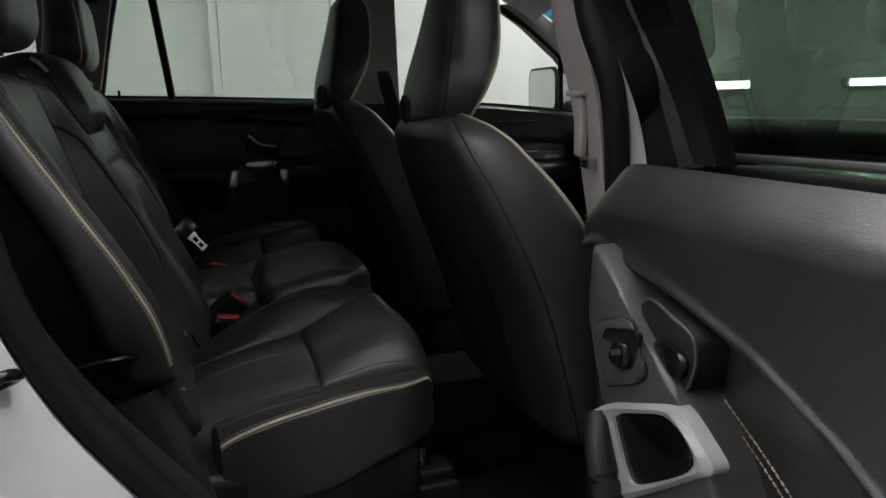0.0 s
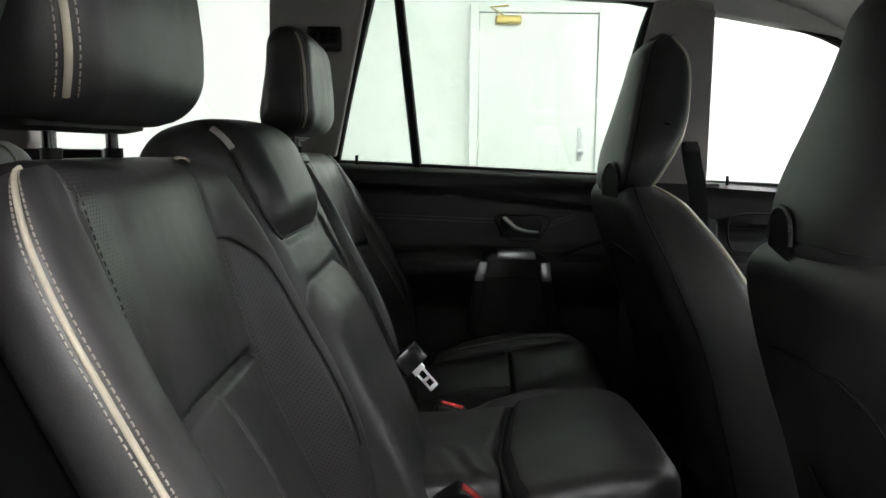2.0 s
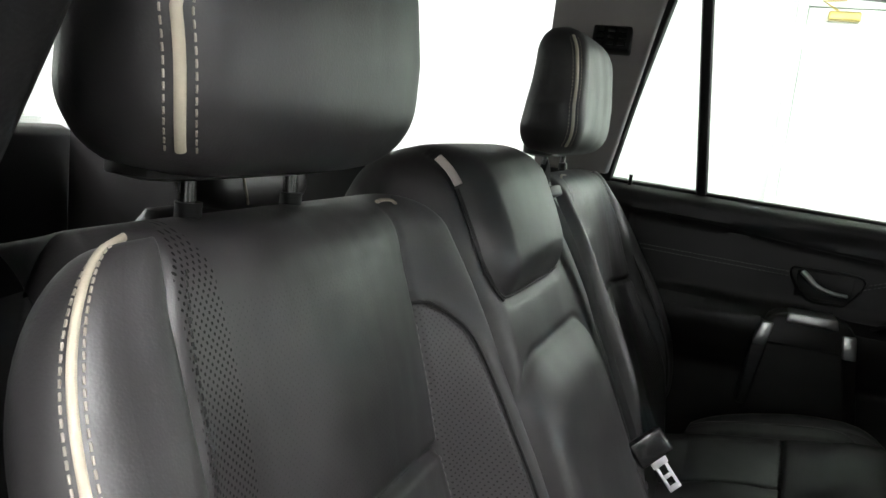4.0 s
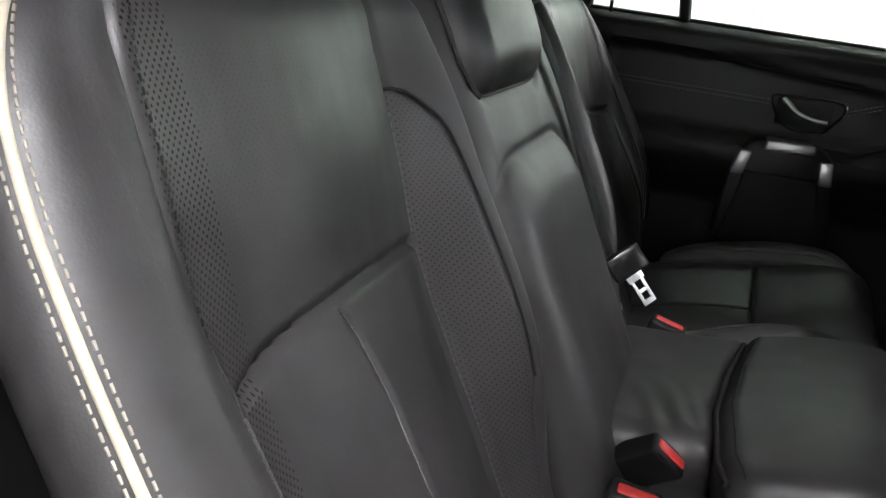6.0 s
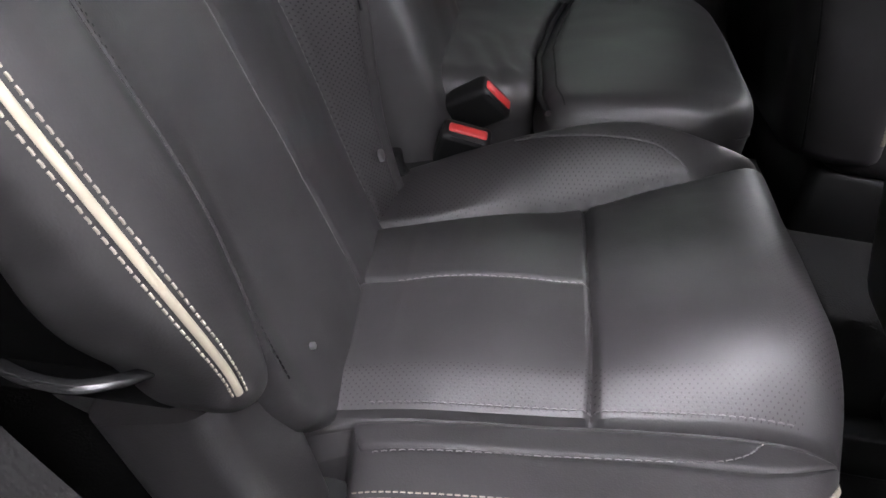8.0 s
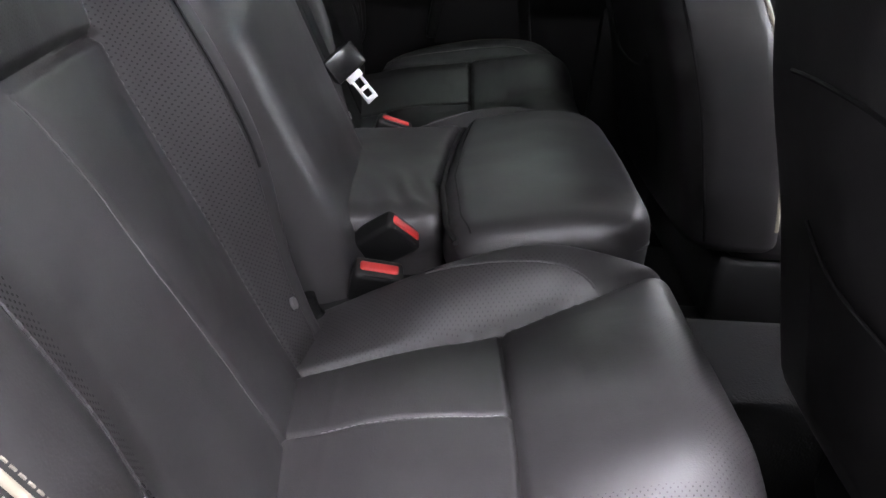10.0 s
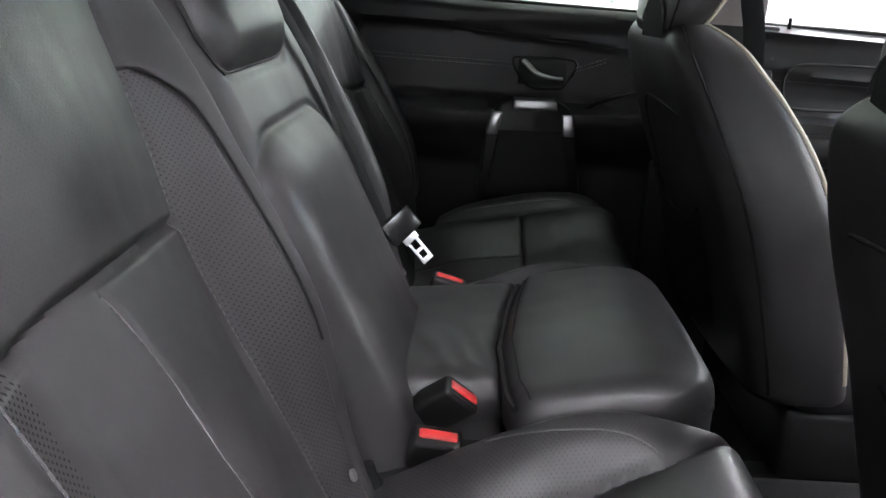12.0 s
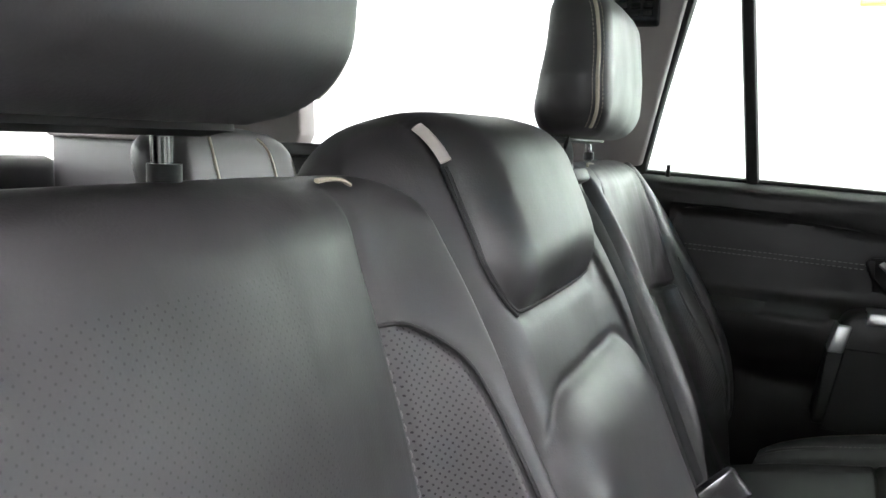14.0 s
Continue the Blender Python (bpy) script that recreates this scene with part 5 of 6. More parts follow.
for parent, x, z in ((rear_door, -0.306, 1.138), (front_door, 0.54, 1.10)):
    part("lock_pin", tube([(x, 0.715, z - 0.005), (x, 0.715, z + 0.014), (x, 0.715, z + 0.016)], [0.004, 0.0035, 0.005], 8), PLASTIC, parent, "black lock pin")

# outside mirror on the far front door
mirror = thing("door_mirror", "white outside mirror on the far front door", "car mirror")
rows = []
for i in range(13):
    u = i / 12
    s = math.sqrt(max(0.02, 1 - (u * 0.97) ** 2.5))
    rows.append(section((1.10 + 0.12 * u, 0, 1.13), (0, 1, 0), (0, 0, 1), 0.98 - 0.12 * s, 0.98 + 0.12 * s, -0.08 * s, 0.08 * s, 0.04 * s, None, 8))
part("housing", loft(rows), WHITE_PAINT, mirror, "white mirror housing")
rows = [section((1.094 + 0.004 * i, 0, 1.13), (0, 1, 0), (0, 0, 1), 0.87, 1.09, -0.07, 0.07, 0.035, None, 8) for i in range(2)]
part("surround", loft([section((1.090 + 0.012 * i, 0, 1.13), (0, 1, 0), (0, 0, 1), 0.862, 1.098, -0.078, 0.078, 0.04, None, 8) for i in range(2)]), PLASTIC, mirror, "black mirror surround")
bm = loft(rows)
bmesh.ops.translate(bm, verts=bm.verts, vec=(-0.006, 0, 0))
part("mirror_glass", bm, MIRROR, mirror, "mirror glass")
part("arm", box(1.12, 1.20, 0.78, 0.90, 1.04, 1.09, 0.012), PLASTIC, mirror, "black mirror arm")

front_belt = thing("seat_belt", "black webbing seat belt hanging on the far centre pillar", "seat belt")
part("guide", box(0.405, 0.440, 0.615, 0.632, 1.168, 1.192, 0.005), PLASTIC, front_belt, "black belt guide loop")
part("webbing", tube(smoothed([(0.425, 0.628, 1.178), (0.435, 0.634, 1.14), (0.452, 0.645, 1.08), (0.465, 0.655, 0.98)], 16), 0.020, 10, 0.08, up=Vector((0, -1, 0))), WEBBING, front_belt, "black webbing strap")


# ---- near side of the body, round the open door ----
def strip(columns, thickness, mat, name, parent, label, direction=(1, 0, 0), bevel=0.0):
    """A sheet between two or more smooth edges (lists of places of one length), given a thickness."""
    bm = bmesh.new()
    cols = [[bm.verts.new(p) for p in smoothed(c, 24)] for c in columns]
    for a, b in zip(cols, cols[1:]):
        for j in range(23):
            bm.faces.new((a[j], b[j], b[j + 1], a[j + 1]))
    d = Vector(direction).normalized() * thickness
    faces = bm.faces[:]
    made = bmesh.ops.extrude_face_region(bm, geom=faces)
    bmesh.ops.translate(bm, verts=[v for v in made["geom"] if isinstance(v, bmesh.types.BMVert)], vec=d)
    return part(name, bm, mat, parent, label)


trim_a = [(0.450, -0.44, 1.52), (0.417, -0.521, 1.25), (0.428, -0.567, 1.10), (0.430, -0.62, 0.93)]
trim_b = [(0.440, -0.54, 1.52), (0.406, -0.615, 1.25), (0.415, -0.672, 1.10), (0.432, -0.672, 0.925)]
strip([trim_a, trim_b], 0.03, LIT_TRIM, "pillar", car, "warm grey centre pillar lining", (1, 0, 0))
strip([[(0.433, -0.60, 0.928), (0.44, -0.60, 0.7), (0.44, -0.60, 0.34)], [(0.430, -0.676, 0.925), (0.435, -0.69, 0.7), (0.435, -0.70, 0.34)]], 0.03, VINYL, "pillar_foot", car, "black lower pillar lining", (1, 0, 0))
seal = smoothed([(0.445, -0.57, 1.52), (0.412, -0.640, 1.25), (0.430, -0.688, 1.11), (0.440, -0.69, 0.95), (0.443, -0.70, 0.75), (0.445, -0.71, 0.34)], 50)
part("door_seal", tube(seal, 0.021, 10, 0.8), RUBBER, car, "black rubber door seal")
jamb_a = [(0.458, -0.58, 1.52), (0.425, -0.655, 1.25), (0.448, -0.690, 1.10), (0.455, -0.692, 0.95), (0.455, -0.71, 0.75), (0.455, -0.72, 0.34)]
jamb_m = [(0.448, -0.66, 1.52), (0.415, -0.74, 1.25), (0.417, -0.79, 1.10), (0.425, -0.785, 0.95), (0.43, -0.80, 0.75), (0.44, -0.81, 0.34)]
jamb_b = [(0.46, -0.69, 1.52), (0.432, -0.785, 1.25), (0.425, -0.865, 1.10), (0.425, -0.90, 0.95), (0.43, -0.875, 0.75), (0.45, -0.885, 0.34)]
strip([jamb_a, jamb_m, jamb_b], 0.03, WHITE_PAINT, "door_jamb", car, "white painted door jamb", (1, 0, 0))
belt_slot = thing("belt_adjuster", "warm grey belt height adjuster on the pillar lining", "seat belt")
part("slot_cover", box(0.412, 0.424, -0.632, -0.606, 1.018, 1.105, 0.005), LIT_TRIM, belt_slot, "grey slot cover")
part("slot_top", box(0.407, 0.424, -0.638, -0.59, 1.105, 1.113, 0.0035), LIT_TRIM, belt_slot, "grey slot lip")
part("clip", box(0.411, 0.424, -0.658, -0.628, 1.000, 1.020, 0.004), CHROME, belt_slot, "grey metal clip")
part("clip_button", box(0.4085, 0.415, -0.654, -0.634, 1.004, 1.015, 0.002), GLOSS_BLACK, belt_slot, "black clip button")

# rear edge of the door opening: white quarter panel, rubber seal and black lining
EDGE_LOW = [(-0.02, -0.87, 0.45), (-0.115, -0.865, 0.60), (-0.203, -0.86, 0.713), (-0.269, -0.855, 0.809), (-0.309, -0.85, 0.895), (-0.330, -0.848, 0.976), (-0.345, -0.835, 1.08), (-0.345, -0.80, 1.18), (-0.315, -0.755, 1.30), (-0.27, -0.69, 1.42), (-0.2, -0.64, 1.53)]
mid = [(x - 0.05, y - 0.035, z - 0.02) for x, y, z in EDGE_LOW]
far = [(x - 0.40, y - 0.045, z + 0.01) for x, y, z in EDGE_LOW]
strip([EDGE_LOW, mid, far], 0.02, WHITE_PAINT, "quarter_panel_outer", car, "white painted rear quarter panel", (-0.2, 1, 0))
lip = [(x + 0.012, y + 0.02, z + 0.008) for x, y, z in EDGE_LOW]
part("door_seal", tube(smoothed(lip, 80), 0.018, 10), RUBBER, car, "black rubber door seal")
inner = [(x - 0.01, -0.69 + 0.28 * max(0, z - 1.1), z + 0.01) for x, y, z in EDGE_LOW]
strip([lip, inner], 0.02, CARPET, "opening_lining", car, "black lining of the door opening", (-1, 0, 0))
back_in = [(x - 0.3, -0.69 + 0.28 * max(0, z - 1.1), z + 0.01) for x, y, z in EDGE_LOW]
strip([inner, back_in], 0.02, CARPET, "side_lining", car, "black side lining behind the seat", (0, -1, 0))
part("sill", box(-0.1, 0.46, -0.88, -0.70, 0.28, 0.42, 0.03, segments=3), WHITE_PAINT, car, "white painted door sill")
part("sill_plate", box(-0.08, 0.44, -0.80, -0.70, 0.42, 0.432, 0.004), PLASTIC, car, "black sill plate")
striker = thing("door_striker", "black door striker on the white door jamb", "door striker")
part("plate", box(-0.345, -0.325, -0.93, -0.85, 0.815, 0.875, 0.006), RUBBER, striker, "black striker plate")
part("loop", tube(smoothed([(-0.325, -0.90, 0.862), (-0.300, -0.90, 0.872), (-0.290, -0.885, 0.868), (-0.300, -0.87, 0.86), (-0.325, -0.87, 0.85)], 20), 0.006, 8), GLOSS_BLACK, striker, "black steel loop")

# ---- the open door ----
def crease(y):
    return table([(0.90, 0.960), (0.965, 0.943), (1.011, 0.936), (1.069, 0.926), (1.183, 0.897), (1.269, 0.861), (1.293, 0.847), (1.5, 0.735), (1.8, 0.57)], -y)


def lining(y, z):
    """The lining's distance towards the rear from the glass line."""
    d = 0.118 + 0.036 * step(1.036, 0.985, z) ** 0.6
    c = crease(y)
    d -= 0.020 * step(c + 0.004, c - 0.010, z)
    d += 0.004 * math.exp(-((z - c - 0.007) / 0.006) ** 2)
    end = step(-0.862, -0.905, y)
    d = d * (0.25 + 0.75 * end ** 0.5)
    return d + 0.0012 * noise.noise((y * 12, z * 12, 5.5))


bm = bmesh.new()
grid = []
N_U = 220
for i in range(N_U + 1):
    y = -0.862 - (1.80 - 0.862) * (i / N_U) ** 1.5
    rise = 0.05 * (1 - step(-0.862, -0.965, y)) ** 1.7
    col = []
    # rows run along the crease, close together at it
    c, top_z = crease(y), 1.036 - rise
    low, high = c - 0.018, c + 0.020
    levels = [0.40 + (low - 0.40) * j / 40 for j in range(40)] + [low + (high - low) * j / 24 for j in range(24)] + [high + (top_z - high) * j / 40 for j in range(41)]
    for z in levels:
        x = 0.43 - lining(y, z + rise * step(0.8, 1.0, z))
        col.append(bm.verts.new((x, y, z)))
    top = col[-1].co.x
    col.append(bm.verts.new((top + 0.012, y, 1.034 - rise)))
    col.append(bm.verts.new((top + 0.030, y, 1.018 - rise)))
    col.append(bm.verts.new((top + 0.042, y, 0.985 - rise)))
    col.append(bm.verts.new((0.43, y, 0.985 - rise)))
    grid.append(col)
for a, b in zip(grid, grid[1:]):
    for j in range(len(a) - 1):
        bm.faces.new((a[j], b[j], b[j + 1], a[j + 1]))
open_door = part("open_rear_door", bm, DOOR_SOFT, car, "open rear door with soft black lining")


def on_lining(y, z, lift=0.0):
    return Vector((0.43 - lining(y, z) - lift, y, z))


part("door_shell", box(0.432, 0.56, -1.86, -0.868, 0.36, 1.02, 0.02), WHITE_PAINT, open_door, "white painted door shell")
part("window_strip", box(0.405, 0.425, -1.80, -0.872, 1.018, 1.030, 0.003), RUBBER, open_door, "black rubber window strip")
part("chrome_strip", tube([(0.424, -0.872, 1.036), (0.432, -1.8, 1.045)], 0.0045, 8), CHROME, open_door, "thin bright window strip")
g = part("window_pane", sheet([(0.02, 1.02), (0.9, 1.02), (0.86, 1.50), (-0.05, 1.46)], 0.0), TINTED, open_door, "dark tinted window pane")
g.matrix_world = Matrix.Translation((0.436, -0.845, 0)) @ Matrix.Rotation(radians(-90), 4, "Z") @ Matrix.Translation((0, -0.002, 0))
fa = [(0.240, -0.76, 1.46), (0.308, -0.859, 1.208), (0.325, -0.905, 1.117), (0.345, -0.901, 1.069), (0.353, -0.904, 1.020)]
fb = [(0.260, -0.81, 1.46), (0.345, -0.863, 1.207), (0.355, -0.882, 1.165), (0.365, -0.905, 1.099), (0.365, -0.944, 1.027)]
fc = [(0.262, -0.812, 1.46), (0.350, -0.866, 1.206), (0.360, -0.886, 1.164), (0.370, -0.922, 1.099), (0.370, -0.962, 1.033)]
fd = [(0.275, -0.86, 1.46), (0.360, -0.921, 1.200), (0.370, -0.930, 1.161), (0.380, -0.951, 1.102), (0.385, -0.980, 1.030)]
strip([fa, fb], 0.03, FRAME_BLACK, "window_frame", open_door, "black window frame")
strip([fb, fc], 0.028, DOOR_SOFT, "frame_trim", open_door, "grey triangular frame trim")
strip([fc, fd], 0.026, FRAME_BLACK, "window_frame", open_door, "black inner window frame")
part("window_frame", tube(smoothed([(0.26, -0.77, 1.46), (0.28, -0.80, 1.50), (0.36, -0.95, 1.53), (0.43, -1.75, 1.52)], 30), 0.03, 8), RUBBER, open_door, "black upper window frame")
# stitched seams of the lining
for pts in ([(-0.952, 0.944), (-0.980, 0.925), (-1.007, 0.908)], [(-1.087, 0.856), (-1.140, 0.829), (-1.197, 0.795), (-1.32, 0.715)], [(-1.095, 0.861), (-1.148, 0.834), (-1.205, 0.800), (-1.326, 0.721)]):
    p = smoothed([(y, z, 0) for y, z in pts], 60)
    part("stitching", dashes([on_lining(q.x, q.y, 0.001) for q in p], [Vector((-1, 0, 0))] * 60, 0.0045, 0.0018, 0.0009), THREAD, open_door, "cream double stitching")


X_PLATE = 0.250


def slab(outline, front, deep, mat, name, parent, label, bevel=0.003, n=0):
    """A flat piece on a (y, z) outline that looks to the rear."""
    pts = [(y, z) for y, z in outline]
    if n:
        pts = [(p.x, p.y) for p in smoothed([(y, z, 0) for y, z in pts + pts[:1]], n + 1)[:-1]]
    bm = bmesh.new()
    face = [bm.verts.new((front, y, z)) for y, z in pts]
    back = [bm.verts.new((deep, y, z)) for y, z in pts]
    bm.faces.new(face)
    for i in range(len(pts)):
        j = (i + 1) % len(pts)
        bm.faces.new((face[i], face[j], back[j], back[i]))
    if bevel:
        bmesh.ops.bevel(bm, geom=[e for e in bm.edges if all(abs(v.co.x - front) < 1e-6 for v in e.verts)], offset=bevel, segments=3, profile=0.5, affect="EDGES")
    return part(name, bm, mat, parent, label)


plate = [(-0.968, 0.959), (-0.960, 0.909), (-0.964, 0.888), (-0.980, 0.840), (-0.999, 0.799), (-1.03, 0.70), (-1.05, 0.55), (-1.26, 0.55), (-1.22, 0.72), (-1.16, 0.815), (-1.122, 0.849), (-1.106, 0.864), (-1.080, 0.879), (-1.052, 0.900), (-1.022, 0.922), (-0.985, 0.955)]
slab(plate, X_PLATE, 0.33, PLATE_GREY, "switch_plate", open_door, "grained black switch plate", 0.007)
bezel = [(-0.985, 0.868), (-0.990, 0.884), (-1.018, 0.896), (-1.046, 0.903), (-1.060, 0.892), (-1.070, 0.872), (-1.074, 0.860), (-1.062, 0.848), (-1.034, 0.836), (-1.008, 0.828), (-0.993, 0.836), (-0.986, 0.850)]
switch = slab(bezel, X_PLATE - 0.005, X_PLATE + 0.004, PLATE_GREY, "switch_bezel", open_door, "dark grey window switch bezel", 0.003, 36)
rim = smoothed([(X_PLATE - 0.001, y, z) for y, z in bezel + bezel[:1]], 49)[:-1]
part("bezel_groove", tube(rim, 0.0022, 6, closed=True), SEAM_SHADE, switch, "dark groove round the bezel")
well = [(-1.006, 0.874), (-1.012, 0.884), (-1.040, 0.892), (-1.062, 0.896), (-1.066, 0.888), (-1.058, 0.862), (-1.044, 0.854), (-1.030, 0.853), (-1.022, 0.862), (-1.019, 0.873)]
slab(well, X_PLATE - 0.0056, X_PLATE, VINYL, "switch_well", switch, "dark switch well", 0.0, 40)
part("well_rim", tube(smoothed([(X_PLATE - 0.0056, y, z) for y, z in well[:6]], 30), 0.0016, 6), GLOSS_BLACK, switch, "glossy rim of the well")
key = [(-1.029, 0.858), (-1.028, 0.872), (-1.038, 0.879), (-1.052, 0.882), (-1.057, 0.869), (-1.050, 0.859)]
slab(key, X_PLATE - 0.013, X_PLATE, GLOSS_BLACK, "switch_key", switch, "black window switch", 0.004, 24)
slab([(-1.036, 0.867), (-1.035, 0.872), (-1.049, 0.877), (-1.050, 0.872)], X_PLATE - 0.0146, X_PLATE - 0.012, CHROME, "switch_mark", switch, "pale mark on the switch", 0.0)
# pull handle with its metal bezel
outer = [(-0.982, 0.790), (-1.015, 0.810), (-1.06, 0.827), (-1.115, 0.846), (-1.132, 0.846), (-1.158, 0.832), (-1.178, 0.815), (-1.150, 0.795), (-1.100, 0.760), (-1.030, 0.716), (-1.012, 0.722), (-0.996, 0.760)]
inner = [(-1.022, 0.798), (-1.035, 0.808), (-1.066, 0.820), (-1.103, 0.833), (-1.122, 0.833), (-1.140, 0.826), (-1.153, 0.812), (-1.138, 0.794), (-1.092, 0.764), (-1.062, 0.748), (-1.048, 0.754), (-1.034, 0.776)]
bm = bmesh.new()
rings = []
for pts, x in ((outer, X_PLATE + 0.01), (outer, X_PLATE - 0.005), (None, X_PLATE - 0.009), (inner, X_PLATE - 0.005), (inner, X_PLATE + 0.03)):
    if pts is None:
        pts = [((a[0] + b[0]) / 2, (a[1] + b[1]) / 2) for a, b in zip(outer, inner)]
    rings.append([bm.verts.new(p) for p in smoothed([(x, y, z) for y, z in pts + pts[:1]], 73)[:-1]])
bridge(bm, rings)
part("handle_bezel", bm, SILVER, open_door, "satin metal pull handle bezel")
slab(inner, X_PLATE - 0.001, X_PLATE + 0.02, GLOSS_BLACK, "handle_cup", open_door, "dark pull cup", 0.0, 48)
slab([(-1.04, 0.806), (-1.10, 0.829), (-1.135, 0.823), (-1.148, 0.811), (-1.10, 0.80)], X_PLATE - 0.0022, X_PLATE + 0.01, DARK_STEEL, "cup_wall", open_door, "sloping metal wall of the cup", 0.001, 24)
part("pull_grip", tube(smoothed([(X_PLATE - 0.004, -0.998, 0.792), (X_PLATE - 0.014, -1.016, 0.765), (X_PLATE - 0.016, -1.036, 0.725), (X_PLATE - 0.014, -1.055, 0.66), (X_PLATE - 0.012, -1.07, 0.58)], 24), 0.016, 12), VINYL, open_door, "black pull grip")
# inner latch over a dark slab that stands for its hollow's shade
hollow = [(-1.042, 0.915), (-1.059, 0.923), (-1.091, 0.915), (-1.12, 0.906), (-1.126, 0.886), (-1.117, 0.86), (-1.106, 0.853), (-1.089, 0.87), (-1.065, 0.88), (-1.048, 0.896)]
slab(hollow, 0.262, 0.30, SEAM_SHADE, "latch_shade", open_door, "dark slab standing for shade in the latch hollow", 0.001, 40)
part("recess_rim", tube(smoothed([(0.263, y, z) for y, z in hollow + hollow[:1]], 57)[:-1], 0.0016, 8, closed=True), PLATE_GREY, open_door, "rolled rim of the latch hollow")
slab([(-1.072, 0.886), (-1.085, 0.893), (-1.112, 0.889), (-1.119, 0.881), (-1.113, 0.867), (-1.1, 0.868), (-1.088, 0.876)], 0.255, 0.266, GLOSS_BLACK, "latch_lever", open_door, "black plastic latch lever", 0.004, 32)

# ---- the car's outer skin ----
def arched(x0, x1, low, top, wheels, radius=0.39, centre=0.35):
    """The (x, z) outline of a body side with wheel arches in its lower edge."""
    pts = [(x0, low)]
    for w in wheels:
        half = math.sqrt(radius ** 2 - (low - centre) ** 2)
        a0 = math.atan2(low - centre, -half)
        a0 = a0 if a0 > 0 else a0 + math.tau
        a1 = math.atan2(low - centre, half)
        pts += [(w + radius * math.cos(a0 + (a1 - a0) * i / 12), centre + radius * math.sin(a0 + (a1 - a0) * i / 12)) for i in range(13)]
    return pts + [(x1, low)] + top


WHEELS = (-1.05, 1.75)
part("body_side", prism(arched(-1.84, 2.30, 0.37, [(2.30, 0.78), (2.2, 0.90), (1.42, 1.02), (-1.84, 1.12)], WHEELS), 0.866, 0.90, 0, 0.004), WHITE_PAINT, car, "white painted far body side")
part("front_wing", prism(arched(0.62, 2.30, 0.37, [(2.30, 0.78), (2.2, 0.90), (1.42, 1.00), (0.62, 1.00)], WHEELS[1:]), -0.90, -0.866, 0, 0.004), WHITE_PAINT, car, "white painted near front wing and door")
part("rear_wing", prism(arched(-1.84, -0.76, 0.37, [(-0.76, 1.05), (-1.84, 1.10)], WHEELS[:1]), -0.925, -0.895, 0, 0.004), WHITE_PAINT, car, "white painted near rear wing")
part("bonnet", prism([(1.46, 0.985), (2.22, 0.87), (2.28, 0.80), (2.20, 0.80), (1.46, 0.93)], -0.86, 0.86, 0, 0.01), WHITE_PAINT, car, "white painted bonnet")
part("front_bumper", box(2.20, 2.38, -0.87, 0.87, 0.32, 0.80, 0.06, segments=3), WHITE_PAINT, car, "white painted front bumper")
part("tailgate_skin", box(-1.90, -1.855, -0.86, 0.86, 0.36, 1.12, 0.015), WHITE_PAINT, car, "white painted tailgate")

# ---- things behind: third row, pillar grille ----
def third_row(y, label):
    s = thing("third_row_seat", label, "car seat", "third row seats")
    rows = []
    for i in range(21):
        u = i / 20
        inset = 0.05 * (1 - math.sqrt(max(0, 1 - (2 * u - 1) ** 4)))
        rows.append(section((-0.90 - 0.05 * u, y, 1.02 + 0.165 * u), (0, 1, 0), (1, 0, 0), -0.17 + inset * 2, 0.17 - inset * 2, -0.10 + inset, -inset, 0.045, None, 20))
    head = part("headrest", loft(rows), VINYL, s, "black leather headrest")
    for side in (-0.045, 0.045):
        part("piping", tube([r[10 + (6 if side > 0 else -6)] for r in rows[2:-2]], 0.003, 6), CREAM, head, "cream piping")
    rows = []
    for i in range(17):
        u = i / 16
        inset = 0.03 * max(0, (u - 0.85) / 0.15) ** 2
        rows.append(section((-0.85 - 0.12 * u, y, 0.66 + 0.36 * u), (0, 1, 0), (1, 0, 0), -0.22 + inset, 0.22 - inset, -0.10 + inset, -inset, 0.03, None, 20))
    part("backrest", loft(rows), VINYL, s, "black leather backrest")
    return s


third_row(0.37, "black leather third-row seat behind the far rear seat")
third_row(-0.46, "black leather third-row seat behind the near rear seat")
part("side_vent", box(-1.12, -0.86, 0.65, 0.72, 1.135, 1.162, 0.006), VINYL, car, "black side ledge with vent slots")

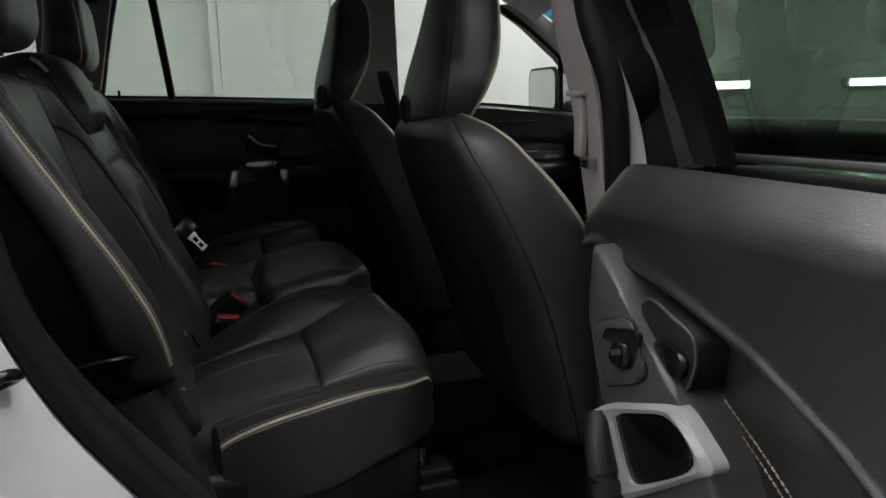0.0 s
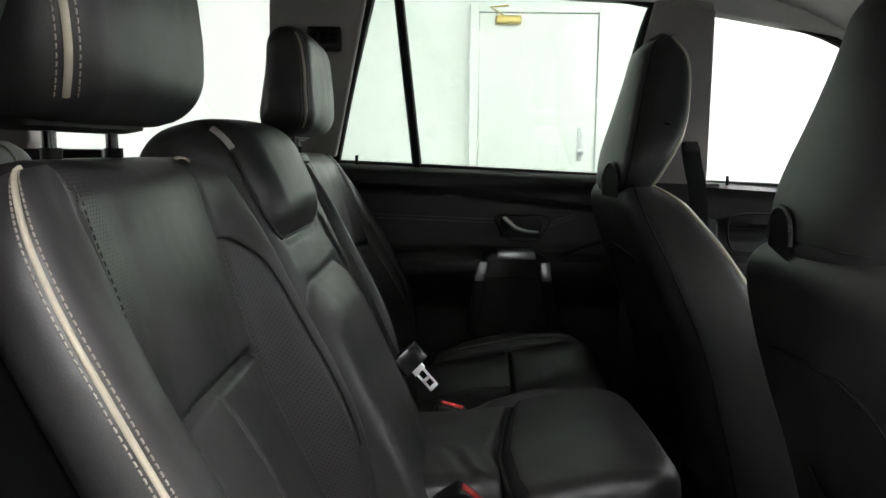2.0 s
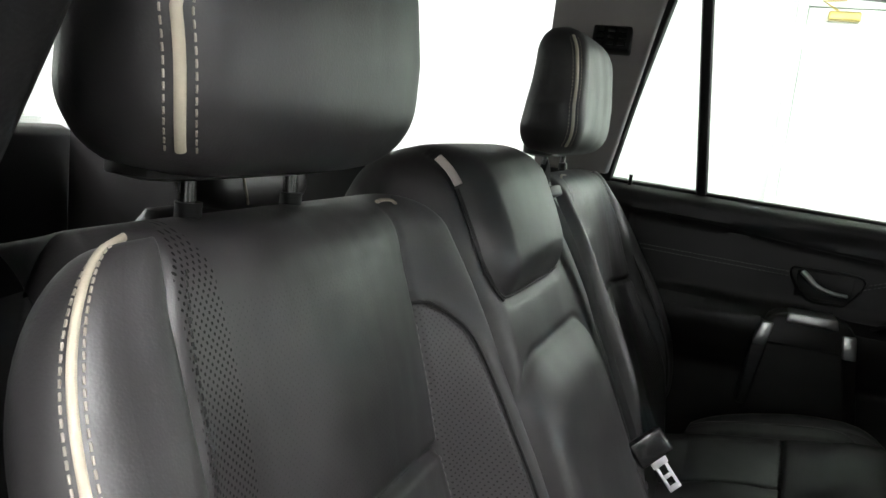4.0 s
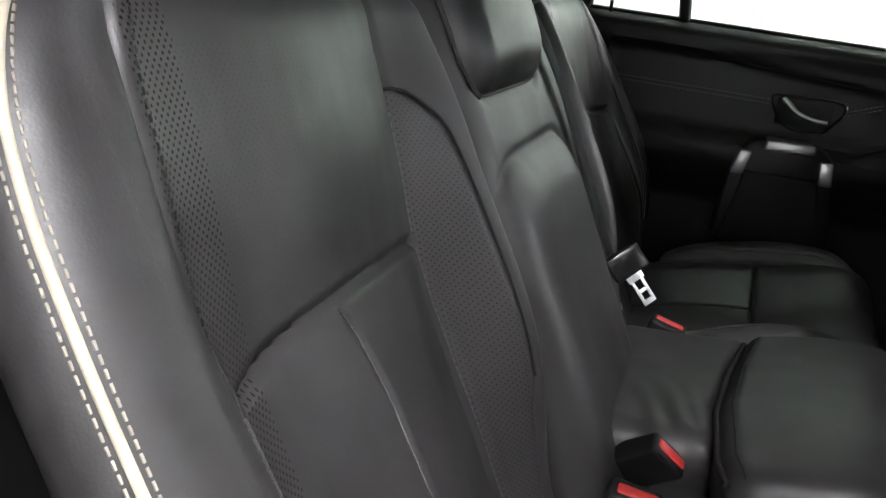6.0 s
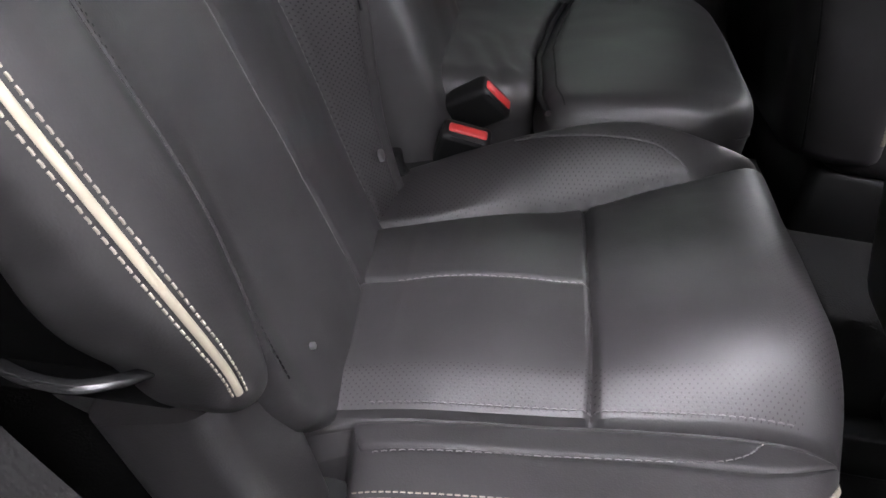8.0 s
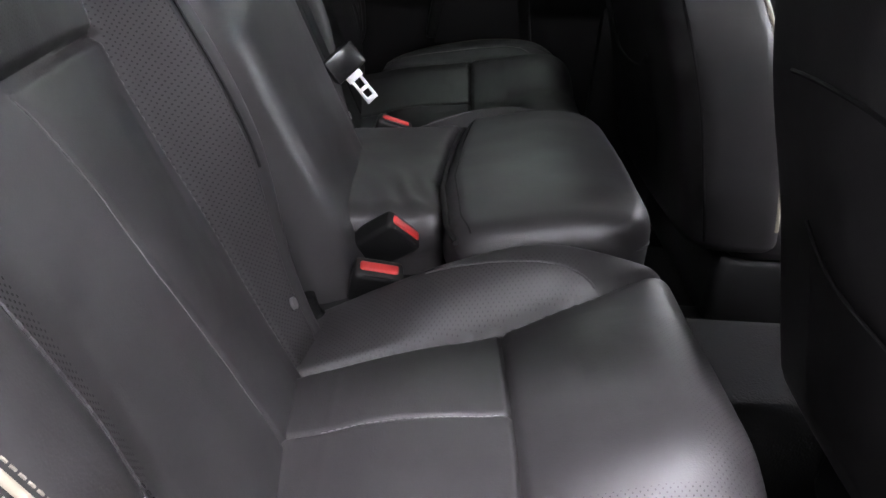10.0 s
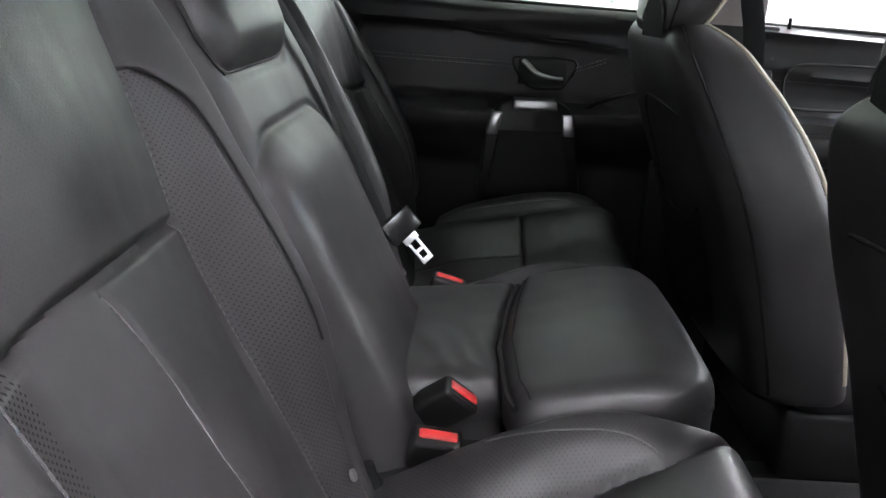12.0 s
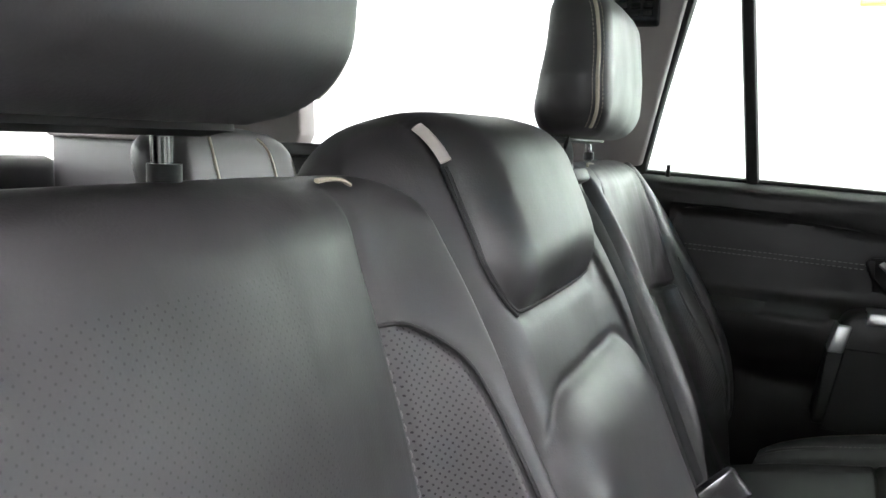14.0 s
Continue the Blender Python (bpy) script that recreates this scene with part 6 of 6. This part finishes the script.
grille = thing("pillar_vent", "black air vent on the grey rear pillar", "air vent")
tilt = Matrix.Translation((-0.362, 0.615, 1.40)) @ Matrix.Rotation(radians(-14), 4, "X")
part("vent_frame", box(-0.036, 0.036, -0.012, 0.02, -0.024, 0.024, 0.005, tilt), PLASTIC, grille, "black vent frame")
for i in range(3):
    for j in range(3):
        part("vent_slot", box(-0.028 + 0.02 * i, -0.013 + 0.02 * i, -0.016, -0.010, -0.018 + 0.0125 * j, -0.008 + 0.0125 * j, 0.002, tilt), GLOSS_BLACK, grille)

# ---- door in the workshop wall ----
door = tagged(new("door_1"), "white painted steel door with brass closer, shut", "door", kind="structure")
part("door_leaf", box(0.13, 1.02, 4.955, 4.995, 0.01, 2.185, 0.003), DOOR_PAINT, door, "white door leaf", smooth=False)
bm = bmesh.new()
for x0, x1, z0, z1 in ((0.06, 0.125, 0.0, 2.25), (1.025, 1.09, 0.0, 2.25), (0.125, 1.025, 2.19, 2.25)):
    box_into(bm, x0, x1, 4.94, 4.998, z0, z1, 0.004)
part("door_frame", bm, DOOR_PAINT, door, "white door frame", smooth=False)
part("handle_plate", box(0.885, 0.925, 4.94, 4.956, 1.09, 1.34, 0.006), CHROME, door, "metal handle plate")
part("door_handle", tube([(0.905, 4.942, 1.16), (0.905, 4.915, 1.16), (0.905, 4.91, 1.16), (0.905, 4.885, 1.16), (0.905, 4.878, 1.16)], [0.012, 0.012, 0.026, 0.028, 0.018], 14), CHROME, door, "round metal door knob")
part("lock", tube([(0.905, 4.942, 1.29), (0.905, 4.925, 1.29)], 0.02, 12), CHROME, door, "round lock")
part("closer", box(0.25, 0.44, 4.89, 4.955, 2.10, 2.16, 0.01), BRASS, door, "brass coloured door closer")
part("closer_arm", tube([(0.30, 4.91, 2.165), (0.20, 4.80, 2.20), (0.34, 4.93, 2.235)], 0.008, 6), BRASS, door, "closer arm")
for z in (0.35, 1.2, 2.0):
    part("hinge", tube([(0.125, 4.95, z - 0.05), (0.125, 4.95, z + 0.05)], 0.010, 8), DOOR_PAINT, door, "white hinge")
